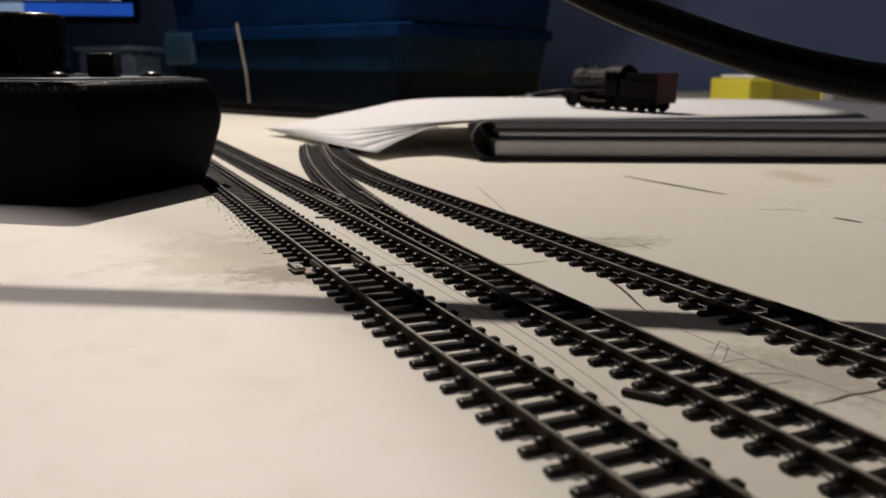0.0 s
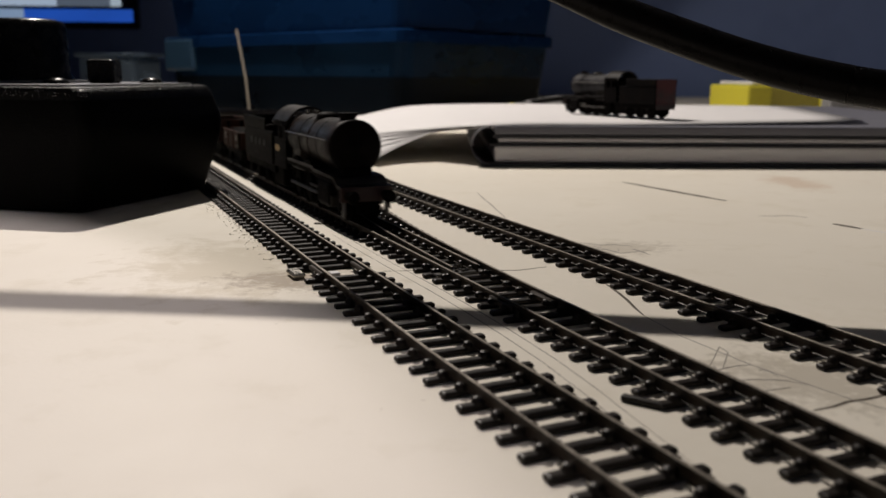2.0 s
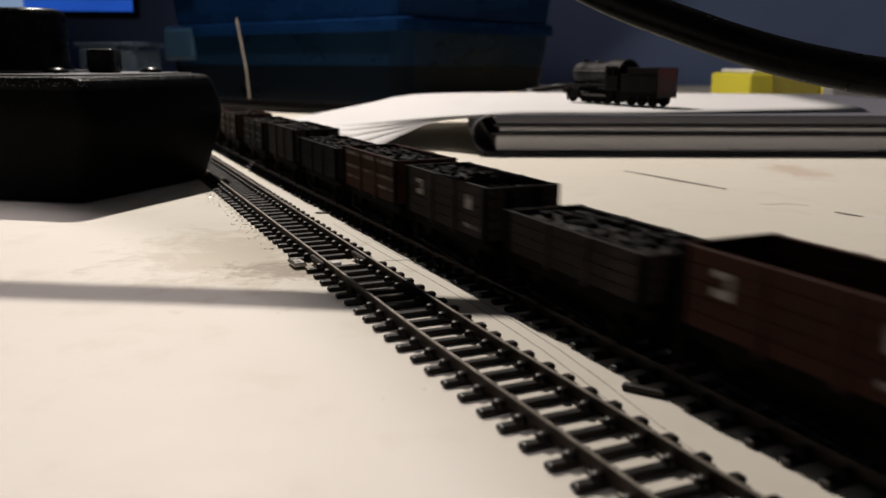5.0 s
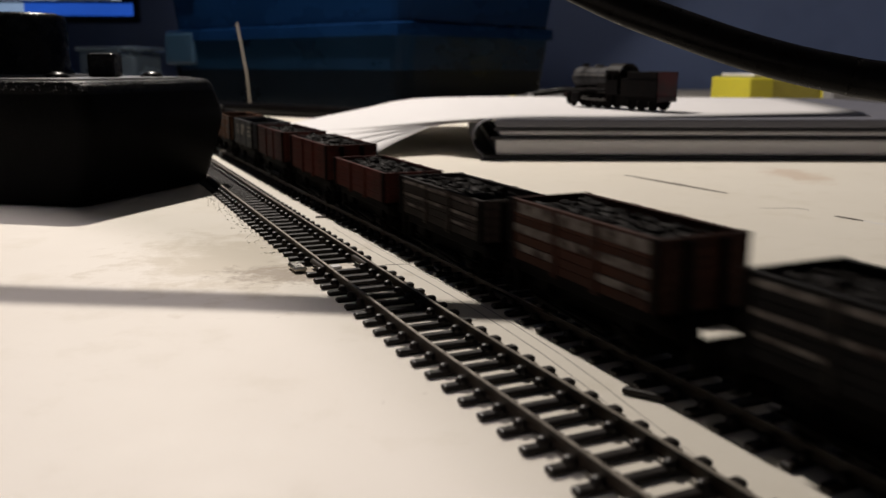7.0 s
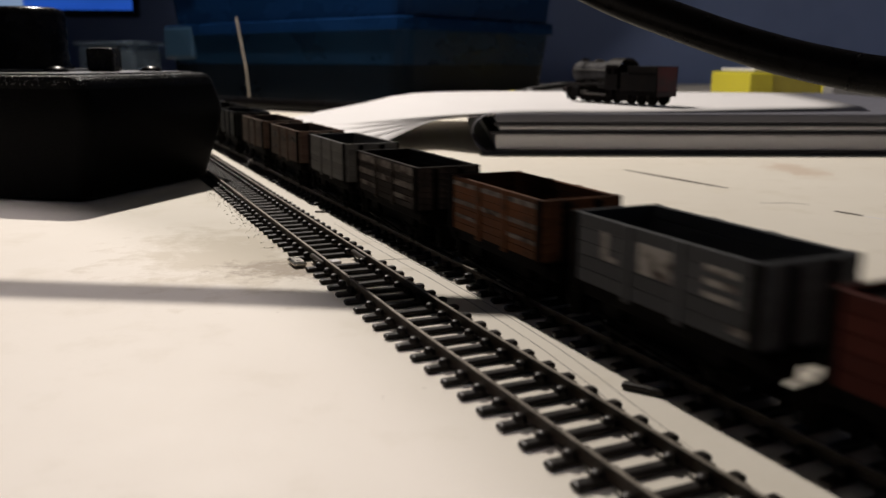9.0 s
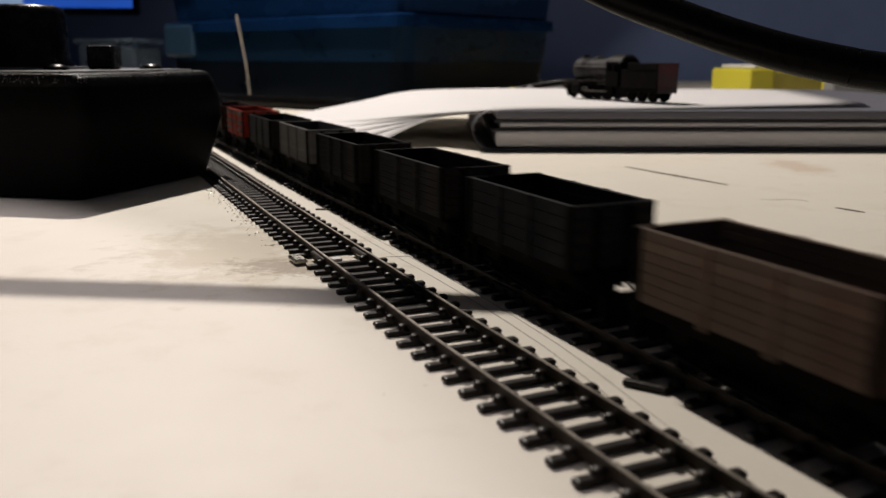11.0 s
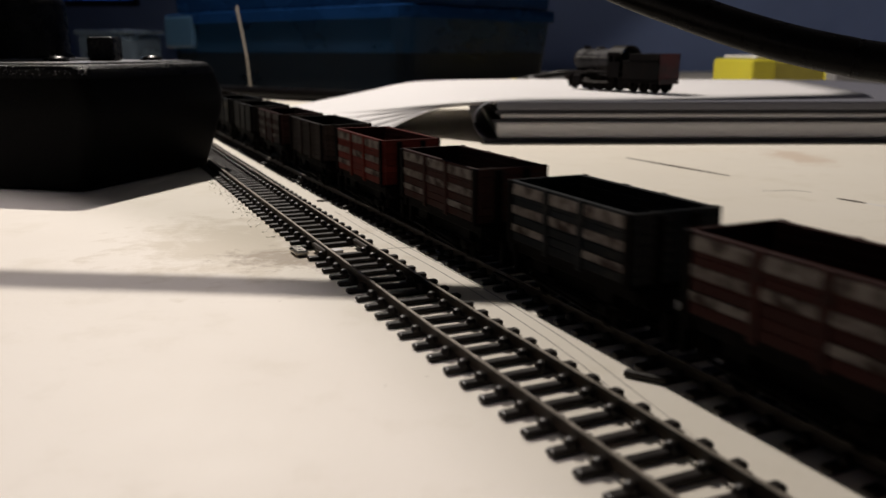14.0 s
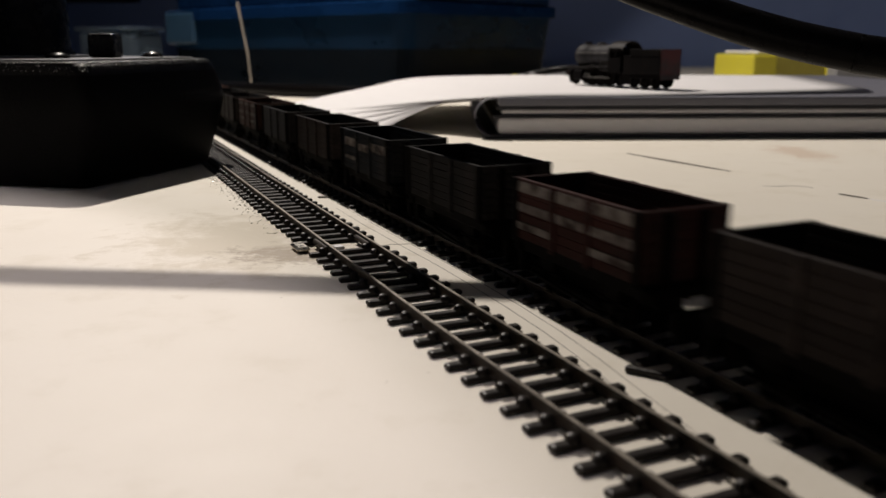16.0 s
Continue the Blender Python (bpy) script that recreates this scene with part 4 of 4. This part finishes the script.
TRAIN = [
    (721.5, 44, BROWN, 20.4, NUMB, 1.6, "low brown open wagon heaped with coal", 4),
    (776, 44, BROWN, 23.7, NUMB, 0, "empty brown open wagon with white lettering", 5),
    (827, 44, DULL, 20.2, [], 1.8, "low dark open wagon heaped with coal", 4),
    (878, 44, DULL, 23.4, NUMB, 1.2, "dark brown open wagon loaded with coal", 5),
    (929, 44, BROWN, 23.6, THIN, 1.2, "dark brown open wagon loaded with coal", 5),
    (980, 44, DARK, 22.0, [], 1.6, "black open wagon loaded with coal", 5),
    (1030, 43.5, DULL, 24.2, [], 0.6, "dark brown planked open wagon with low coal load", 7),
    (1081, 40, DARK, 23.4, THIN, 0.6, "black open wagon with faded white stripes and coal", 7),
    (1137.5, 45, BROWN, 23.8, LINES, 0.6, "brown open wagon with broad white lettering and coal", 7),
    (1194.5, 46, DULL, 21.2, THIN, 1.2, "low dark wagon with thin white lines and coal", 5),
    (1252, 45, REDBROWN, 20.4, [], 1.4, "low red-brown open wagon heaped with coal", 4),
    (1303.5, 46, REDBROWN, 23.4, [], 1.8, "red-brown open wagon heaped with coal", 5),
    (1360.5, 45.5, REDBROWN, 23.6, [], 0.4, "red-brown open wagon partly loaded with coal", 5),
    (1416, 43, GREY, 23.8, THREE, 0, "empty slate-grey open wagon with large pale lettering", 5),
    (1469, 39.5, ORANGE, 23.8, THIN, 0, "empty orange-brown open wagon with worn lettering", 7),
    (1528, 45, DULL, 23.0, LINES, 0, "empty dark grey open wagon with worn pale lettering", 7),
    (1583, 40, PALE, 23.8, [], 0, "empty pale grey planked open wagon", 7),
    (1636, 44, CREAM, 23.6, WORDS, 0, "empty cream open wagon with worn lettering", 7),
    (1693, 44, CREAM, 23.6, [], 0, "empty faded beige open wagon", 7),
    (1754, 41, TEAL, 23.8, [], 0, "empty blue-black open wagon", 5),
    (1807, 44.5, DARK, 24.0, [], 0, "empty black open wagon", 7),
    (1868, 41, DARK, 23.8, [], 0, "empty black planked open wagon", 7),
    (1920, 43, PALE, 24.0, [], 0, "empty pale grey planked open wagon", 7),
    (1974.5, 41.5, DARK, 23.8, [], 0, "empty black planked open wagon", 7),
    (2029, 41.5, RED, 24.2, LINES, 0, "empty bright red open wagon with white lettering", 7),
    (2084, 38.5, MAROON, 24.0, LINES, 0, "empty dark maroon open wagon with worn lettering", 7),
    (2134.3, 39.5, TEAL, 23.8, LINES, 0, "empty black open wagon with broad white lettering", 7),
    (2187.7, 43, MAROON, 23.9, LINES, 0, "empty maroon open wagon with faded white lettering", 7),
    (2244.5, 41, BRICK, 24.4, LINES, 0, "empty brick-red open wagon with white lettering", 7),
    (2299.6, 41, DULL, 24.2, [], 0, "empty dark grey-brown open wagon", 7),
    (2356, 39.5, MAROON, 23.8, LINES, 0, "empty dark maroon open wagon with worn white lettering", 7),
    (2410, 41, DARK, 23.8, [], 0, "empty black open wagon", 7),
    (2464, 41, TEAL, 23.8, WORDS, 0, "empty dark blue open wagon with white lettering", 7),
    (2517, 41, DULL, 23.8, [], 0, "empty dark brown open wagon", 7),
    (2571, 41, DARK, 23.8, [], 0, "empty black open wagon", 7),
    (2624, 41, BROWN, 23.8, THIN, 0, "empty dark brown open wagon with thin lettering", 7),
    (2676, 41, DULL, 23.8, [], 0, "empty dark brown open wagon", 7),
    (2728, 41, DARK, 23.8, [], 0, "empty black open wagon", 7),
    (2780, 41, BROWN, 23.8, [], 0, "empty dark brown planked open wagon", 7),
    (2832, 41, DULL, 23.8, [], 0, "empty dark brown open wagon", 7),
]


def locomotive(name, label, tank=False):
    """A six-coupled tender engine, front buffer beam at x = 0, running towards +x."""
    e = thing(name, None, label, "model locomotive")
    # the footplate stands high over the wheels, drops a little behind the cylinders and curves down to the beam
    line = [(-80, 17.4), (-31, 17.4), (-29, 17.1), (-27, 16.6), (-7, 16.5), (-4.5, 16.1), (-2.5, 15.0), (-1.2, 14.2), (2.8, 14.0)]
    rings = [[Vector((x, -8.4, z)), Vector((x, 8.4, z)), Vector((x, 8.4, z - 0.9)), Vector((x, -8.4, z - 0.9))] for x, z in line]
    bm = bmesh.new()
    solid(bm, rings)
    part("running_plate", bm, PLATE_EDGE, e, "worn black footplate")
    for s in (-1, 1):
        bm = bmesh.new()
        solid(bm, [[Vector((x, s * 7.9, z - 0.9)), Vector((x, s * 8.25, z - 0.9)), Vector((x, s * 8.25, z - 2.3)), Vector((x, s * 7.9, z - 2.3))] for x, z in line])
        part("valance", bm, LOCO_BLACK, e)
        for x in (-36, -51):
            bm = bmesh.new()
            solid(bm, [[Vector((x + 5.5 * math.cos(a), y, 16.4 + 2.6 * math.sin(a))) for a in [math.pi * k / 8 for k in range(9)]] for y in (s * 6.4, s * 8.0)])
            part("splasher", bm, LOCO_BLACK, e)
    part("buffer_beam", boxed(2.2, 3.4, -8.6, 8.6, 9.4, 14.0, 0.2), RED_BEAM, e, "grimy dark red buffer beam")
    for y in (-5.8, 5.8):
        bm = bmesh.new()
        turned(bm, [(1.5, 0), (1.3, 2.0), (0.8, 2.1), (0.8, 3.6), (2.1, 3.7), (1.8, 4.4)], 14, pose(0, 0, 0, 0, 90, 0))
        o = part("buffer", bm, LOCO_BLACK, e, "black buffer")
        o.location = (0.0034, y * 0.001, 0.0112)
    bm = bmesh.new()
    turned(bm, [(8.2, 0), (8.4, 0.6), (8.4, 16), (8.1, 16.2), (8.1, 36), (8.3, 52), (8.3, 56)], 40, pose(-7.5, 0, 25.2, 0, -90, 0))
    part("boiler", bm, BOILER, e, "dusty black boiler", True)
    bm = bmesh.new()
    turned(bm, [(8.6, 0), (8.6, 0.8), (7.4, 1.4), (6.4, 1.9), (2.0, 2.6), (0.6, 3.4)], 32, pose(-8.4, 0, 25.2, 0, 90, 0))
    part("smokebox_door", bm, LOCO_BLACK, e, "round smokebox door", True)
    for x in (-24.5, -35, -46, -57):
        bm = bmesh.new()
        turned(bm, [(8.15, 0), (8.3, 0.1), (8.3, 0.7), (8.15, 0.8)], 40, pose(x, 0, 25.2, 0, -90, 0))
        part("boiler_band", bm, BOILER, e)
    part("smokebox_saddle", boxed(-20, -6, -5, 5, 13, 19, 0.6), LOCO_BLACK, e)
    part("firebox", boxed(-63.4, -46, -7.3, 7.3, 13.5, 27, 2.0, 3), BOILER, e)
    bm = bmesh.new()
    turned(bm, [(4.4, -2), (2.9, -0.2), (2.6, 0.6), (2.8, 1.4), (3.2, 1.8), (3.2, 2.3), (2.2, 2.3)], 20, pose(-14.8, 0, 33.3))
    part("chimney", bm, LOCO_BLACK, e, "short black chimney", True)
    bm = bmesh.new()
    turned(bm, [(5.2, -2.0), (4.2, -0.6), (3.9, 0.5), (3.4, 1.2), (2.0, 1.7), (0.4, 1.8)], 24, pose(-37, 0, 33.2))
    part("steam_dome", bm, LOCO_BLACK, e, "rounded steam dome", True)
    for y in (-1.4, 1.4):
        bm = bmesh.new()
        cyl(bm, (-57.5, y, 31), (-57.5, y, 34.6), 0.8)
        part("safety_valve", bm, STEEL, e)
    for s in (-1, 1):
        bm = bmesh.new()
        tube(bm, [(-12.2, s * 8.62, 27.2), (-30, s * 8.6, 27.2), (-63, s * 8.6, 27.0)], 0.24, 6)
        part("handrail", bm, STEEL, e, "thin bright handrail")
        part("cylinder", boxed(-22, -7, s * 7.4 - 1.7, s * 7.4 + 1.7, 6.2, 14.6, 1.6, 3), LOCO_BLACK, e, "black cylinder block")
        part("cylinder_cover", boxed(-7.2, -6.2, s * 7.4 - 1.4, s * 7.4 + 1.4, 6.8, 10.4, 0.5, 2), ROD_STEEL, e, "dull steel cylinder cover")
        part("slide_bar", boxed(-34, -21, s * 7.7 - 0.3, s * 7.7 + 0.3, 10.6, 11.3, 0.15), ROD_STEEL, e, "dull steel slide bar")
        part("valve_rod", boxed(-40, -20, s * 8.0 - 0.2, s * 8.0 + 0.2, 13.2, 13.8, 0.1, m=pose(0, 0, 0.6, 0, 2.0, 0)), ROD_STEEL, e, "thin valve rod")
        part("guard_iron", boxed(0.2, 2.0, s * 6.9 - 0.5, s * 6.9 + 0.5, 4.2, 10.4, 0.2), STEEL, e, "dull guard iron")
        part("coupling_rod", boxed(-62, -28, s * 7.2 - 0.3, s * 7.2 + 0.3, 8.2, 9.3, 0.2), ROD_STEEL, e, "steel coupling rod")
        part("connecting_rod", boxed(-46, -14, s * 7.9 - 0.25, s * 7.9 + 0.25, 8.6, 9.5, 0.2), ROD_STEEL, e, "steel connecting rod")
        part("step", boxed(-1.5, 1.5, s * 7.9 - 0.3, s * 7.9 + 0.3, 6.6, 12.6, 0.1), LOCO_BLACK, e)
    part("frame", boxed(-80, 2, -3.0, 3.0, 5.5, 12.8), UNDER, e)
    wheels(e, (-30, -45, -60), 5.9, "driving_wheel")
    wheels(e, (-4,), 3.4, "pony_wheel")
    # cab: two sides with windows, front, roof
    for s in (-1, 1):
        bm = bmesh.new()
        y0, y1 = s * 8.3 - 0.35, s * 8.3 + 0.35
        box(bm, -81.5, -63.0, y0, y1, 12.6, 23.8)
        box(bm, -66.5, -63.0, y0, y1, 23.8, 30.4)
        box(bm, -75, -72.4, y0, y1, 23.8, 30.4)
        box(bm, -81.5, -63.0, y0, y1, 28.4, 30.6)
        part("cab_side", bm, LOCO_BLACK, e, "black cab side with window")
    bm = bmesh.new()
    solid(bm, [[Vector((-76.6 + 3.6 * math.cos(a), y, 19.9 + 1.3 * math.sin(a))) for a in [math.pi * k / 10 for k in range(20)]] for y in (-8.78, -8.68)])
    part("cab_marking", bm, BRASS, e, "worn orange-gold oval on the cab")
    part("motor_block", boxed(-80, -64.2, -6.6, 6.6, 12.6, 29.5, 0.6), UNDER, e, "black motor casing filling the cab")
    part("cab_front", boxed(-64.0, -63.1, -8, 8, 13.4, 31), LOCO_BLACK, e)
    bm = bmesh.new()
    arc = [(9.6 * math.sin(a), 24.8 + 11.0 * math.cos(a)) for a in [radians(-64 + 128 * k / 30) for k in range(31)]]
    arc += [(y * 0.95, z - 0.7) for y, z in arc[::-1]]
    solid(bm, [[Vector((x, y, z)) for y, z in arc] for x in (-84, -62.2)])
    part("cab_roof", bm, ROOF, e, "curved black cab roof")
    # tender
    part("fall_plate", boxed(-90, -78, -7.8, 7.8, 12.0, 13.9, 0.3), UNDER, e)
    part("drawbar", boxed(-92, -76, -6.5, 6.5, 4.6, 12.0, 0.6), UNDER, e)
    t0, t1 = -86, -138
    part("tender_frame", boxed(t1, t0, -7.6, 7.6, 9.0, 12.6, 0.3), UNDER, e)
    for s in (-1, 1):
        bm = bmesh.new()
        box(bm, t1, t0, s * 8.2 - 0.4, s * 8.2 + 0.4, 12.4, 25.2, 0.2)
        box(bm, t1, t0 - 10, s * 8.6 - 0.4, s * 8.6 + 0.4, 25.2, 30.0, 0.25, m=None)
        part("tender_side", bm, LOCO_BLACK, e, "black tender side with flared top")
        for x in (-97, -112, -127):
            part("axle_box", boxed(x - 1.6, x + 1.6, s * 7.6 - 0.9, s * 7.6 + 0.9, 5.8, 9.4, 0.4), UNDER, e)
    part("tender_back", boxed(t1, t1 + 0.8, -8.2, 8.2, 12.4, 29.8, 0.2), RED_END if tank else LOCO_BLACK, e)
    part("tender_front", boxed(t0 - 10, t0 - 9.2, -8.2, 8.2, 12.4, 27.5, 0.2), LOCO_BLACK, e)
    part("tender_deck", boxed(t1 + 0.6, t0 - 9, -8, 8, 22.0, 22.8), LOCO_BLACK, e)
    part("tender_beam", boxed(t1 - 0.8, t1, -8, 8, 9.0, 12.6, 0.2), RED_BEAM, e, "red rear beam")
    bm = bmesh.new()
    rnd = random.Random(5)
    for _ in range(170):
        lump(bm, (rnd.uniform(-128, -98), rnd.uniform(-6.6, 6.6), 23.2 + rnd.uniform(0, 1.8)), rnd.uniform(0.7, 1.5), rnd)
    part("tender_coal", bm, COAL, e, "coal in the tender")
    for k, x in enumerate((-100, -108, -116, -124)):
        part("lettering", boxed(x - 1.2, x + 1.2, -8.72, -8.6, 18.6, 21.2), TENDER_MARK, e, "worn pale lettering block")
    wheels(e, (-97, -112, -127), 4.0, "tender_wheel")
    return e


# ---- motion ----
# seconds and millimetres run by the train since the start
RUN = [(0.0, 0), (0.5, 80), (1.0, 160), (1.5, 241), (2.0, 319), (2.5, 387), (3.0, 449.5), (3.5, 515), (4.0, 580), (5.25, 769), (6.5, 963),
       (7.0, 1041), (7.5, 1117), (8.0, 1191), (8.5, 1266), (9.0, 1339.5), (10.25, 1524.5), (11.5, 1710), (12.0, 1784), (12.5, 1852.5), (13.0, 1918),
       (13.5, 1979), (14.0, 2031), (14.5, 2077), (15.0, 2130.5), (15.5, 2189.5), (16.0, 2254.5)]


def motions():
    engine = locomotive("steam_locomotive", "weathered black model steam locomotive and tender pulling the wagons")
    stock = [(568.0, engine)]
    for i, (c, L, colour, top, marks, coal, label, planks) in enumerate(TRAIN):
        stock.append((c, wagon(colour, top, marks, coal, label, 40 + i, planks, L)))
    for c, ob in stock:
        mid = 70 if ob is engine else 21
        walk(ob, [(t, on_loop(c - s + mid, b_bend(c - s + mid) - 0.4) @ pose(mid * 0.001, 0, 0)) for t, s in RUN])


board_marks()
parked = locomotive("steam_locomotive", "small black model locomotive with red end standing on the pad", True)
squash = Matrix.Diagonal((0.585, 0.9, 0.80, 1))
for o in parked.children:
    if o.name.split(".")[0] in ("boiler", "chimney", "steam_dome"):
        o.data.materials[0] = PALE_DUST
    o.location.x *= 0.585
    if "wheel" not in o.name:
        o.data.transform(squash)
        o.location.z *= 0.80
    else:
        o.location.z = 0.0033 + (o.location.z - 0.0033) * 0.9
parked.matrix_world = pose(0.085, 0.556, 0.0212, 0, 0, 119.7)
motions()
